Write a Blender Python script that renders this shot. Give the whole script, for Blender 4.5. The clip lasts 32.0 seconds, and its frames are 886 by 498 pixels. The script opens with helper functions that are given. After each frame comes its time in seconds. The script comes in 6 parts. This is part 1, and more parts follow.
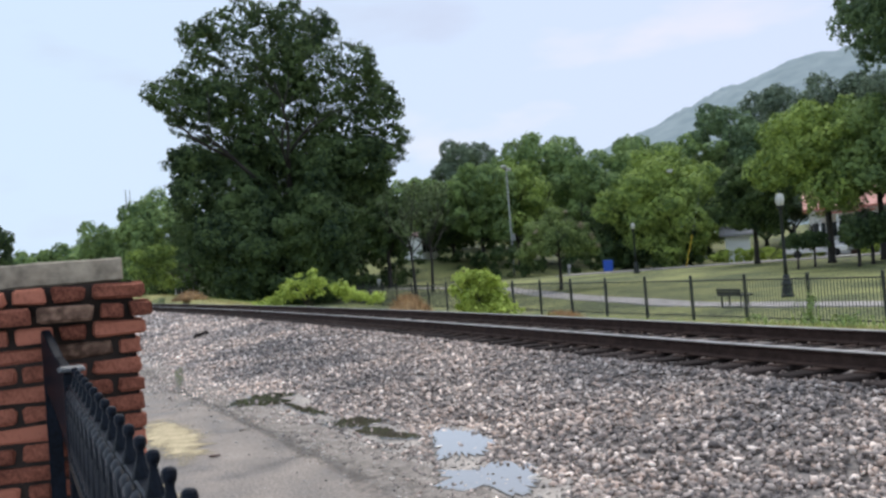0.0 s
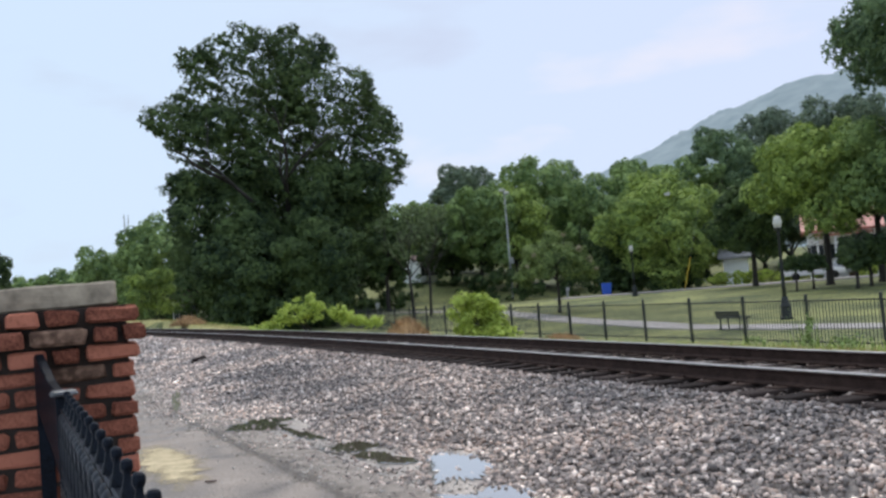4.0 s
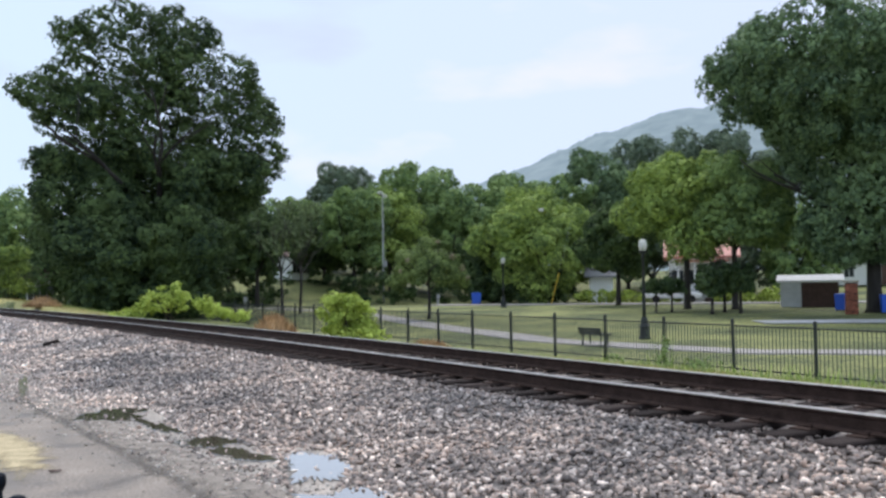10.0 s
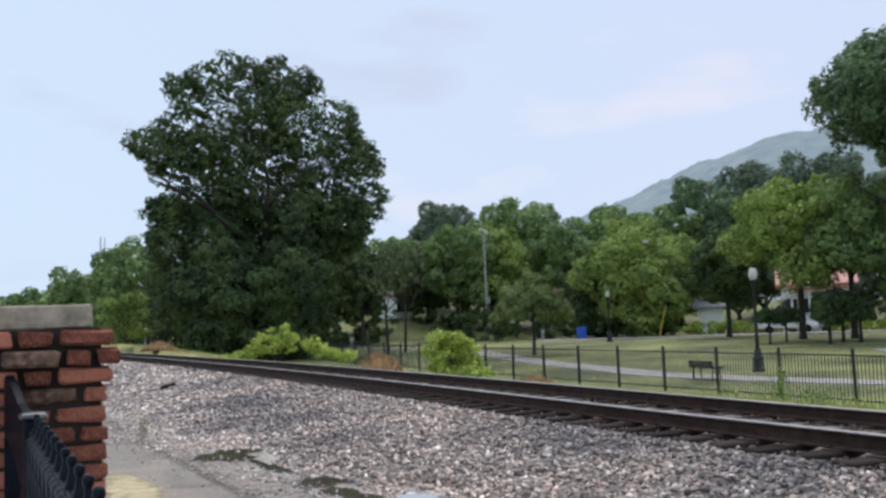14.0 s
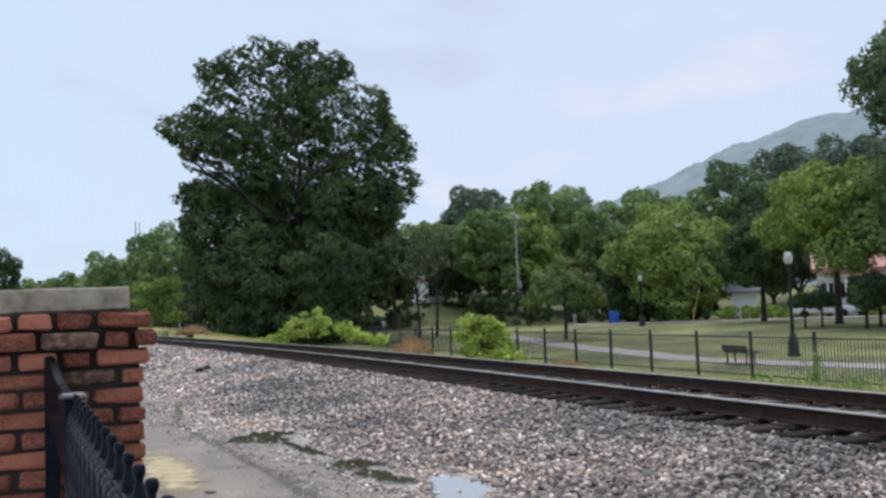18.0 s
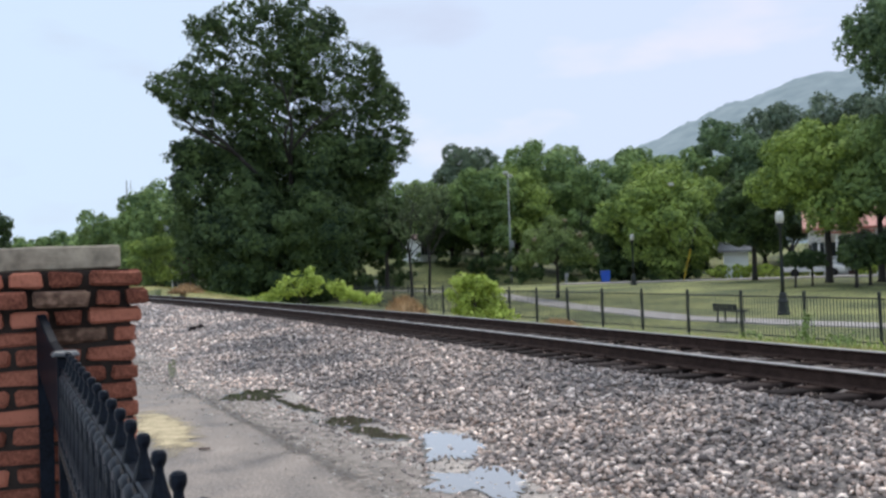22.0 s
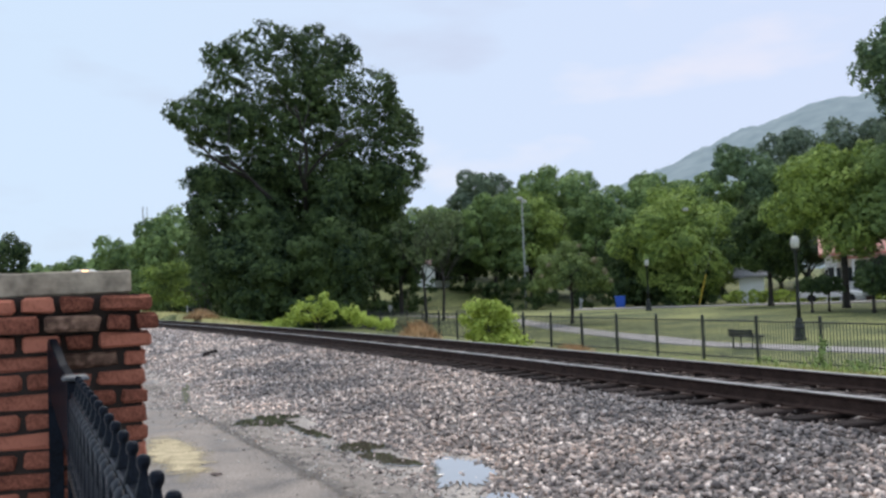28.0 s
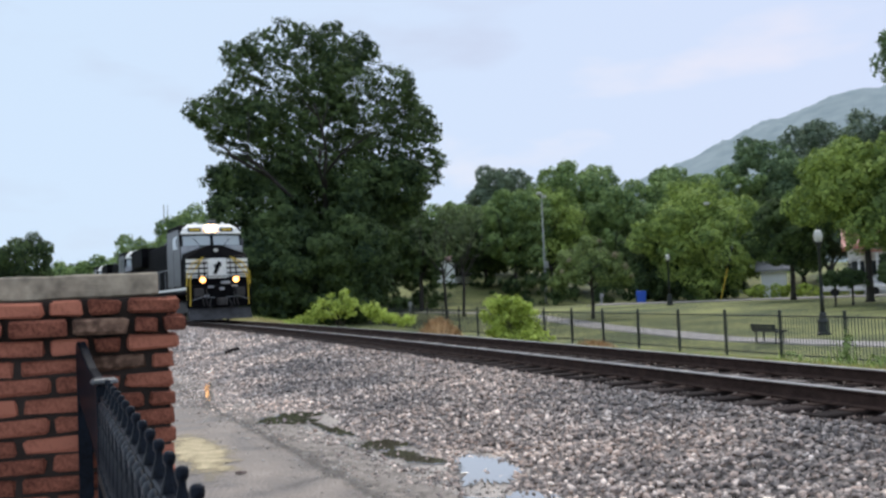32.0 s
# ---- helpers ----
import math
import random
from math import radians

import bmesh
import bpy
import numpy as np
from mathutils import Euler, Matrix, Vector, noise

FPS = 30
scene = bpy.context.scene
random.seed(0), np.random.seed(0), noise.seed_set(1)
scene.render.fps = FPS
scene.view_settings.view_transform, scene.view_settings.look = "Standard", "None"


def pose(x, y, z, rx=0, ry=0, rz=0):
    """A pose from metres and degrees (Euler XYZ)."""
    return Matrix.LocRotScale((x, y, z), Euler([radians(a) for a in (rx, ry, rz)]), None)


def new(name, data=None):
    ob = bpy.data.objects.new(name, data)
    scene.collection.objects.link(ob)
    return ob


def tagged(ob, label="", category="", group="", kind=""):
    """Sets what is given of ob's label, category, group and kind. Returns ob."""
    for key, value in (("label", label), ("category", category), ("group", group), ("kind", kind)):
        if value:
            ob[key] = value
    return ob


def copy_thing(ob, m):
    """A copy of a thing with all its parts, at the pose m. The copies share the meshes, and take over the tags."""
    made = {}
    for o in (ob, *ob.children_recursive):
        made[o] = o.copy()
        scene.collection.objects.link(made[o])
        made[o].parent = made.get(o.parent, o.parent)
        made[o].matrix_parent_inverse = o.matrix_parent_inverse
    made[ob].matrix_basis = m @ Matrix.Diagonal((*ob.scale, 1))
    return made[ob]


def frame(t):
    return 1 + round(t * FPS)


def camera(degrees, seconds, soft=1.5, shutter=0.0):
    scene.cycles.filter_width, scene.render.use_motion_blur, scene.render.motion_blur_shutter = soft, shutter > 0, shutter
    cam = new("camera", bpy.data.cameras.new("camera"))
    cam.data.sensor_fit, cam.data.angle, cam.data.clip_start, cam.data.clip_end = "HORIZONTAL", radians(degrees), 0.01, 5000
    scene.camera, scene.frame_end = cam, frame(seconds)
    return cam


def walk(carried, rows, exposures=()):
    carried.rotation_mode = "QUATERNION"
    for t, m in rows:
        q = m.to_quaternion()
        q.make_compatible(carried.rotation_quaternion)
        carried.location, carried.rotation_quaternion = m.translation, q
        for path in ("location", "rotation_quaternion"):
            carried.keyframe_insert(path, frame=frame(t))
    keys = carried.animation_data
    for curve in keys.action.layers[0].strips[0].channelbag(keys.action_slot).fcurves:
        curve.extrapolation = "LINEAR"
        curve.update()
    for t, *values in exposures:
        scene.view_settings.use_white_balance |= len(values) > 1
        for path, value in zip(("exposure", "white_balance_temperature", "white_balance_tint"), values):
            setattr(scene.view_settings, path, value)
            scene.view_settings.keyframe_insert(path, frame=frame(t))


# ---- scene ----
cam = camera(50.6, 32.0, soft=2.7)
PATH = [
    (0.0, pose(-0.004, -0.005, 1.513, 91.088, 4.482, -22.891)),
    (0.5, pose(-0.003, -0.006, 1.512, 91.303, 4.540, -23.076)),
    (1.0, pose(-0.003, -0.004, 1.512, 91.910, 4.358, -23.034)),
    (1.5, pose(-0.002, -0.002, 1.515, 92.422, 4.209, -23.078)),
    (2.0, pose(-0.004, 0.002, 1.516, 92.736, 4.260, -22.905)),
    (2.5, pose(-0.002, 0.001, 1.516, 92.867, 4.570, -22.337)),
    (4.5, pose(0.013, -0.009, 1.503, 92.479, 4.609, -23.413)),
    (5.0, pose(0.015, -0.009, 1.501, 92.775, 4.405, -23.913)),
    (5.5, pose(0.011, -0.006, 1.507, 93.087, 4.174, -24.322)),
    (6.0, pose(0.014, -0.001, 1.514, 93.129, 4.014, -24.561)),
    (6.5, pose(0.010, 0.005, 1.519, 93.015, 4.007, -24.772)),
    (7.0, pose(0.003, 0.011, 1.516, 93.020, 4.091, -25.766)),
    (7.5, pose(-0.014, 0.017, 1.508, 93.386, 3.972, -27.481)),
    (8.0, pose(-0.014, 0.012, 1.502, 93.603, 3.322, -28.816)),
    (8.5, pose(-0.005, 0.005, 1.501, 93.154, 2.374, -29.086)),
    (9.0, pose(0.000, 0.000, 1.500, 92.600, 1.500, -29.600)),
    (9.5, pose(0.006, -0.001, 1.499, 92.313, 0.960, -30.410)),
    (10.0, pose(0.003, -0.002, 1.502, 92.334, 0.769, -30.825)),
    (10.5, pose(0.005, -0.006, 1.503, 92.800, 0.891, -30.056)),
    (11.0, pose(0.007, -0.011, 1.502, 93.218, 1.084, -28.914)),
    (11.5, pose(0.003, -0.011, 1.501, 93.438, 1.352, -27.806)),
    (12.0, pose(-0.000, -0.011, 1.502, 93.751, 1.694, -26.907)),
    (12.5, pose(-0.002, -0.009, 1.507, 94.169, 2.111, -26.266)),
    (13.0, pose(-0.000, -0.011, 1.508, 94.569, 2.173, -25.774)),
    (13.5, pose(-0.004, -0.010, 1.509, 94.744, 2.129, -25.236)),
    (14.0, pose(-0.005, -0.011, 1.512, 94.714, 2.147, -24.491)),
    (14.5, pose(-0.013, -0.014, 1.511, 94.649, 2.391, -23.847)),
    (16.5, pose(-0.013, -0.014, 1.508, 94.364, 2.117, -22.590)),
    (17.0, pose(-0.011, -0.011, 1.507, 94.326, 2.089, -22.192)),
    (17.5, pose(-0.009, -0.005, 1.509, 94.157, 2.098, -22.230)),
    (18.0, pose(-0.009, -0.004, 1.506, 93.826, 2.095, -22.574)),
    (18.5, pose(-0.006, -0.005, 1.503, 93.448, 2.222, -22.876)),
    (19.0, pose(-0.001, -0.005, 1.502, 93.229, 2.207, -22.775)),
    (19.5, pose(-0.001, -0.006, 1.502, 93.019, 2.181, -22.400)),
    (20.0, pose(0.003, -0.004, 1.500, 92.457, 2.351, -22.044)),
    (20.5, pose(0.001, -0.005, 1.503, 91.748, 2.553, -22.311)),
    (21.0, pose(-0.007, -0.008, 1.503, 91.330, 2.510, -22.676)),
    (21.5, pose(-0.007, -0.011, 1.505, 91.297, 2.342, -22.938)),
    (22.0, pose(-0.006, -0.012, 1.504, 91.306, 2.080, -23.035)),
    (22.5, pose(-0.009, -0.013, 1.503, 91.474, 1.904, -23.000)),
    (23.0, pose(-0.007, -0.013, 1.505, 91.712, 2.080, -22.802)),
    (23.5, pose(-0.009, -0.015, 1.505, 91.946, 2.522, -22.355)),
    (24.0, pose(-0.010, -0.018, 1.507, 91.847, 2.808, -21.612)),
    (24.5, pose(-0.007, -0.019, 1.505, 91.370, 2.750, -21.136)),
    (25.0, pose(-0.005, -0.017, 1.506, 90.755, 2.454, -21.250)),
    (25.5, pose(-0.005, -0.019, 1.506, 90.945, 2.222, -21.983)),
    (27.5, pose(0.006, -0.044, 1.505, 92.962, 1.967, -22.746)),
    (28.0, pose(0.009, -0.041, 1.501, 92.892, 2.085, -22.148)),
    (28.5, pose(0.003, -0.031, 1.497, 92.969, 2.389, -21.610)),
    (29.0, pose(-0.003, -0.034, 1.499, 93.026, 2.618, -21.401)),
    (29.5, pose(-0.006, -0.020, 1.484, 92.795, 3.121, -20.989)),
    (30.0, pose(-0.013, -0.015, 1.484, 92.320, 3.483, -20.342)),
    (30.5, pose(-0.020, 0.012, 1.490, 92.219, 3.571, -19.558)),
    (31.0, pose(-0.023, 0.024, 1.498, 92.304, 3.194, -19.338)),
    (31.5, pose(-0.018, 0.020, 1.508, 92.411, 2.645, -19.781)),
    (32.0, pose(-0.007, -0.009, 1.517, 92.694, 2.443, -20.947)),
]
EXPOSURES = [(0, 0.08), (2, 0.07), (5, 0.05), (7, 0.08), (9, 0.16), (10, 0.19), (11, 0.15), (12.5, 0.07), (14, 0.0), (17, -0.02), (20, 0.0), (23, 0.09), (25, 0.07), (28, 0.03), (32, 0.02)]
KELVIN = {9: 6450, 10: 6420, 11: 6450}
walk(cam, PATH, [(t, stops, KELVIN.get(t, 6500), 12.0) for t, stops in EXPOSURES])

# ---- light ----
world = bpy.data.worlds.new("overcast_sky")
scene.world = world
world.use_nodes = True


def build_world():
    nt = world.node_tree
    nt.nodes.clear()
    out = nt.nodes.new("ShaderNodeOutputWorld")
    sky = nt.nodes.new("ShaderNodeTexSky")
    sky.sky_type = "NISHITA"
    sky.sun_disc = False
    sky.sun_elevation, sky.sun_rotation = radians(58), radians(150)
    sky.dust_density = 2.0
    blue = nt.nodes.new("ShaderNodeBackground")
    blue.inputs["Strength"].default_value = 0.10
    nt.links.new(sky.outputs[0], blue.inputs[0])
    # cloud deck: soft lavender-grey banks over a pale blue veil
    co = nt.nodes.new("ShaderNodeTexCoord")
    mp = nt.nodes.new("ShaderNodeMapping")
    mp.inputs["Scale"].default_value = (1.0, 1.0, 3.0)
    mp.inputs["Rotation"].default_value = (0, 0, 0.75)
    nt.links.new(co.outputs["Generated"], mp.inputs[0])
    n1 = nt.nodes.new("ShaderNodeTexNoise")
    n1.inputs["Scale"].default_value = 2.2
    n1.inputs["Detail"].default_value = 5
    n1.inputs["Roughness"].default_value = 0.5
    nt.links.new(mp.outputs[0], n1.inputs["Vector"])
    ramp = nt.nodes.new("ShaderNodeValToRGB")
    ramp.color_ramp.elements[0].position, ramp.color_ramp.elements[0].color = 0.33, (0.62, 0.69, 0.86, 1)
    ramp.color_ramp.elements[1].position, ramp.color_ramp.elements[1].color = 0.68, (0.86, 0.865, 0.955, 1)
    for at in (0.43, 0.58):
        e = ramp.color_ramp.elements.new(at)
        e.color = (0.672, 0.79, 0.985, 1)
    nt.links.new(n1.outputs["Fac"], ramp.inputs[0])
    veil = nt.nodes.new("ShaderNodeBackground")
    veil.inputs["Strength"].default_value = 1.045
    sp = nt.nodes.new("ShaderNodeSeparateXYZ")
    nt.links.new(co.outputs["Generated"], sp.inputs[0])
    side = nt.nodes.new("ShaderNodeMapRange")
    side.inputs[1].default_value, side.inputs[2].default_value = 0.0, 0.75
    nt.links.new(sp.outputs[0], side.inputs[0])
    tint = nt.nodes.new("ShaderNodeValToRGB")
    tint.color_ramp.elements[0].color, tint.color_ramp.elements[1].color = (0.975, 1.025, 1.0, 1), (1.0, 0.975, 0.99, 1)
    nt.links.new(side.outputs[0], tint.inputs[0])
    shade = nt.nodes.new("ShaderNodeMix")
    shade.data_type, shade.blend_type = "RGBA", "MULTIPLY"
    shade.inputs[0].default_value = 1.0
    nt.links.new(ramp.outputs[0], shade.inputs[6])
    nt.links.new(tint.outputs[0], shade.inputs[7])
    nt.links.new(shade.outputs[2], veil.inputs[0])
    mix = nt.nodes.new("ShaderNodeMixShader")
    mix.inputs[0].default_value = 0.9
    nt.links.new(blue.outputs[0], mix.inputs[1])
    nt.links.new(veil.outputs[0], mix.inputs[2])
    nt.links.new(mix.outputs[0], out.inputs[0])


build_world()
sun_data = bpy.data.lights.new("sun", "SUN")
sun_data.energy, sun_data.angle, sun_data.color = 2.1, radians(40), (1.0, 0.95, 0.88)
sun = new("sun", sun_data)
sun.matrix_world = pose(0, 0, 60, 32, 0, 150)

# ---- materials ----


def mat(name, base, rough=0.8, var=0.25, scale=6.0, fine=60.0, bump=0.3, dist=0.01, metal=0.0, hue=None, island=0.0, rand=0.0,
        spec=0.5, stretch=(1, 1, 1), coat=0.0, wet=None, span=0.16):
    """A surface with variation at two scales: broad stains (scale per metre) and grain (fine per metre)."""
    m = bpy.data.materials.new(name)
    m.use_nodes = True
    nt = m.node_tree
    bs = nt.nodes["Principled BSDF"]
    bs.inputs["Roughness"].default_value = rough
    bs.inputs["Metallic"].default_value = metal
    bs.inputs["Specular IOR Level"].default_value = spec
    bs.inputs["Coat Weight"].default_value = coat
    geo = nt.nodes.new("ShaderNodeNewGeometry")
    co = nt.nodes.new("ShaderNodeTexCoord")
    mp = nt.nodes.new("ShaderNodeMapping")
    mp.inputs["Scale"].default_value = stretch
    nt.links.new(co.outputs["Object"], mp.inputs[0])
    a = nt.nodes.new("ShaderNodeTexNoise")
    a.inputs["Scale"].default_value, a.inputs["Detail"].default_value = scale, 4
    b = nt.nodes.new("ShaderNodeTexNoise")
    b.inputs["Scale"].default_value, b.inputs["Detail"].default_value = fine, 3
    nt.links.new(mp.outputs[0], a.inputs["Vector"])
    nt.links.new(mp.outputs[0], b.inputs["Vector"])
    add = nt.nodes.new("ShaderNodeMath")
    add.operation = "ADD"
    nt.links.new(a.outputs["Fac"], add.inputs[0])
    nt.links.new(b.outputs["Fac"], add.inputs[1])
    half = nt.nodes.new("ShaderNodeMath")
    half.operation = "MULTIPLY"
    half.inputs[1].default_value = 0.5
    nt.links.new(add.outputs[0], half.inputs[0])
    last = half.outputs[0]
    for amount, node, socket in ((island, geo, "Random Per Island"), (rand, None, "Random")):
        if amount:
            if node is None:
                node = nt.nodes.new("ShaderNodeObjectInfo")
            sc = nt.nodes.new("ShaderNodeMath")
            sc.operation = "MULTIPLY_ADD"
            sc.inputs[1].default_value, sc.inputs[2].default_value = amount, -amount / 2
            nt.links.new(node.outputs[socket], sc.inputs[0])
            ad = nt.nodes.new("ShaderNodeMath")
            ad.operation = "ADD"
            nt.links.new(last, ad.inputs[0])
            nt.links.new(sc.outputs[0], ad.inputs[1])
            last = ad.outputs[0]
    ramp = nt.nodes.new("ShaderNodeValToRGB")
    hue = hue or base
    lo = [c * (1 - var) for c in base]
    hi = [min(1, c * (1 + var)) for c in hue]
    ramp.color_ramp.elements[0].position, ramp.color_ramp.elements[0].color = 0.5 - span, (*lo, 1)
    ramp.color_ramp.elements[1].position, ramp.color_ramp.elements[1].color = 0.5 + span, (*hi, 1)
    nt.links.new(last, ramp.inputs[0])
    nt.links.new(ramp.outputs[0], bs.inputs["Base Color"])
    if wet:
        mr = nt.nodes.new("ShaderNodeMapRange")
        mr.inputs[1].default_value, mr.inputs[2].default_value = 0.38, 0.62
        mr.inputs[3].default_value, mr.inputs[4].default_value = wet
        nt.links.new(a.outputs["Fac"], mr.inputs[0])
        nt.links.new(mr.outputs[0], bs.inputs["Roughness"])
    if bump:
        bp = nt.nodes.new("ShaderNodeBump")
        bp.inputs["Strength"].default_value, bp.inputs["Distance"].default_value = bump, dist
        nt.links.new(half.outputs[0], bp.inputs["Height"])
        nt.links.new(bp.outputs[0], bs.inputs["Normal"])
    return m


def leaf_mat(name, dark, light):
    m = bpy.data.materials.new(name)
    m.use_nodes = True
    nt = m.node_tree
    nt.nodes.remove(nt.nodes["Principled BSDF"])
    geo = nt.nodes.new("ShaderNodeNewGeometry")
    co = nt.nodes.new("ShaderNodeTexCoord")
    n = nt.nodes.new("ShaderNodeTexNoise")
    n.inputs["Scale"].default_value = 0.45
    nt.links.new(co.outputs["Object"], n.inputs["Vector"])
    ad = nt.nodes.new("ShaderNodeMath")
    ad.operation = "MULTIPLY_ADD"
    ad.inputs[1].default_value = 0.5
    nt.links.new(geo.outputs["Random Per Island"], ad.inputs[0])
    nt.links.new(n.outputs["Fac"], ad.inputs[2])
    ramp = nt.nodes.new("ShaderNodeValToRGB")
    ramp.color_ramp.elements[0].position, ramp.color_ramp.elements[0].color = 0.45, (*dark, 1)
    ramp.color_ramp.elements[1].position, ramp.color_ramp.elements[1].color = 1.0, (*light, 1)
    nt.links.new(ad.outputs[0], ramp.inputs[0])
    d = nt.nodes.new("ShaderNodeBsdfPrincipled")
    d.inputs["Roughness"].default_value = 0.7
    d.inputs["Specular IOR Level"].default_value = 0.10
    tr = nt.nodes.new("ShaderNodeBsdfTranslucent")
    mx = nt.nodes.new("ShaderNodeMixShader")
    mx.inputs[0].default_value = 0.18
    for s in (d, tr):
        nt.links.new(ramp.outputs[0], s.inputs[0])
    nt.links.new(d.outputs[0], mx.inputs[1])
    nt.links.new(tr.outputs[0], mx.inputs[2])
    nt.links.new(mx.outputs[0], nt.nodes["Material Output"].inputs[0])
    return m


def glow_mat(name, colour, strength):
    m = bpy.data.materials.new(name)
    m.use_nodes = True
    bs = m.node_tree.nodes["Principled BSDF"]
    bs.inputs["Base Color"].default_value = (*colour, 1)
    bs.inputs["Emission Color"].default_value = (*colour, 1)
    bs.inputs["Emission Strength"].default_value = strength
    return m


def plain(name, base, rough=0.5, metal=0.0, spec=0.5):
    m = bpy.data.materials.new(name)
    m.use_nodes = True
    bs = m.node_tree.nodes["Principled BSDF"]
    bs.inputs["Base Color"].default_value = (*base, 1)
    bs.inputs["Roughness"].default_value = rough
    bs.inputs["Metallic"].default_value = metal
    bs.inputs["Specular IOR Level"].default_value = spec
    return m


M_BRICK = mat("red_brick", (0.21, 0.070, 0.044), 0.88, 0.42, 11, 90, 0.7, 0.007, hue=(0.31, 0.115, 0.074), rand=0.42, spec=0.2, span=0.2)
M_BRICK2 = mat("brown_brick", (0.15, 0.088, 0.062), 0.9, 0.4, 9, 34, 0.8, 0.010, hue=(0.27, 0.17, 0.12), rand=0.3, spec=0.2)
M_MORTAR = mat("dark_mortar", (0.036, 0.026, 0.021), 0.95, 0.35, 20, 200, 0.6, 0.004)
M_CAP = mat("weathered_concrete", (0.25, 0.212, 0.158), 0.85, 0.38, 4, 24, 0.5, 0.006, hue=(0.36, 0.305, 0.23), span=0.16)
M_IRON = mat("black_iron_paint", (0.004, 0.005, 0.008), 0.4, 0.4, 30, 120, 0.3, 0.002, hue=(0.007, 0.010, 0.016), spec=0.09)
# grey base colour stands in for sky mirrored on the black post cap
M_CAP_SHEEN = mat("iron_painted_sky_sheen", (0.055, 0.06, 0.066), 0.35, 0.35, 20, 90, 0.3, 0.002, hue=(0.11, 0.115, 0.12), spec=0.4)
M_RUSTPAINT = mat("rusting_black_paint", (0.018, 0.014, 0.012), 0.6, 0.5, 25, 120, 0.4, 0.002, hue=(0.05, 0.034, 0.026), spec=0.2)
M_ASPHALT = mat("wet_asphalt", (0.170, 0.139, 0.118), 0.6, 0.48, 1.7, 40, 1.0, 0.018, hue=(0.250, 0.212, 0.182), wet=(0.42, 0.85), spec=0.3, span=0.13)
M_FINES = mat("gravel_fines", (0.19, 0.162, 0.14), 0.75, 0.6, 2.6, 34, 1.0, 0.03, hue=(0.36, 0.315, 0.275), wet=(0.32, 0.9), spec=0.4, span=0.12)
M_PEBBLE = mat("pale_pebble", (0.30, 0.265, 0.23), 0.8, 0.4, 9, 60, 0.2, 0.003, island=0.8, hue=(0.42, 0.38, 0.34))
M_CONC = mat("platform_concrete", (0.42, 0.42, 0.45), 0.45, 0.2, 1.2, 70, 0.3, 0.004)
M_BALLAST = mat("ballast_bed", (0.11, 0.098, 0.092), 0.9, 0.6, 7, 24, 1.0, 0.05, hue=(0.22, 0.195, 0.18))
M_RAIL = mat("rusty_rail", (0.036, 0.023, 0.019), 0.75, 0.45, 8, 90, 0.4, 0.003, hue=(0.052, 0.032, 0.026), spec=0.1)
M_HEAD = mat("polished_rail_head", (0.38, 0.36, 0.35), 0.42, 0.3, 5, 60, 0.1, 0.001, metal=0.9)
M_TIE = mat("creosoted_tie", (0.034, 0.026, 0.024), 0.85, 0.5, 7, 60, 0.8, 0.01, stretch=(0.3, 2, 2), rand=0.3, spec=0.08)
M_GRASS = mat("lawn", (0.058, 0.090, 0.023), 0.9, 0.42, 0.2, 7, 0.8, 0.05, hue=(0.172, 0.178, 0.058), span=0.085)
M_DRY = mat("dry_grass", (0.30, 0.24, 0.10), 0.95, 0.4, 2.0, 30, 0.8, 0.04, hue=(0.40, 0.34, 0.14))
M_VERGE = mat("short_dry_verge", (0.27, 0.27, 0.085), 0.95, 0.4, 0.7, 25, 0.8, 0.03, hue=(0.42, 0.37, 0.15), span=0.12)
M_PATH = mat("park_path", (0.31, 0.285, 0.27), 0.7, 0.2, 1.0, 60, 0.3, 0.004)
M_BARK = mat("bark", (0.036, 0.031, 0.028), 0.9, 0.5, 4, 30, 0.9, 0.03, stretch=(2, 2, 0.4))
M_LEAF_MAIN = leaf_mat("leaves_dark", (0.030, 0.052, 0.033), (0.130, 0.188, 0.068))
M_LEAF_DENSE = leaf_mat("leaves_blue_green", (0.076, 0.124, 0.078), (0.22, 0.31, 0.15))
M_LEAF_MID = leaf_mat("leaves_mid", (0.100, 0.166, 0.080), (0.31, 0.42, 0.15))
M_LEAF_LIGHT = leaf_mat("leaves_light", (0.128, 0.200, 0.068), (0.42, 0.525, 0.14))
M_LEAF_BUSH = leaf_mat("leaves_bush", (0.21, 0.29, 0.055), (0.57, 0.67, 0.16))
M_LEAF_WEED = leaf_mat("leaves_weed", (0.16, 0.22, 0.08), (0.36, 0.46, 0.19))
M_LEAF_OLIVE = leaf_mat("leaves_olive", (0.078, 0.108, 0.056), (0.20, 0.25, 0.12))
M_LEAF_MYRTLE = leaf_mat("leaves_myrtle", (0.070, 0.108, 0.045), (0.25, 0.32, 0.105))
M_BLOSSOM = leaf_mat("faded_blossom", (0.24, 0.21, 0.13), (0.40, 0.35, 0.24))
# distance haze mixed into the leaf colour: paler and bluer than near trees
M_LEAF_FAR_HAZE = leaf_mat("leaves_far_haze", (0.10, 0.14, 0.105), (0.22, 0.28, 0.185))
M_FILM = mat("water_film", (0.27, 0.235, 0.20), 0.09, 0.3, 3, 40, 0.04, 0.001, spec=0.33)
M_WATER = plain("puddle_water", (0.15, 0.125, 0.095), 0.02, spec=1.0)
M_WATER.node_tree.nodes["Principled BSDF"].inputs["Coat Weight"].default_value = 1.0
M_BLACK = mat("loco_black", (0.0055, 0.0055, 0.0065), 0.7, 0.4, 2, 40, 0.12, 0.002, spec=0.03)
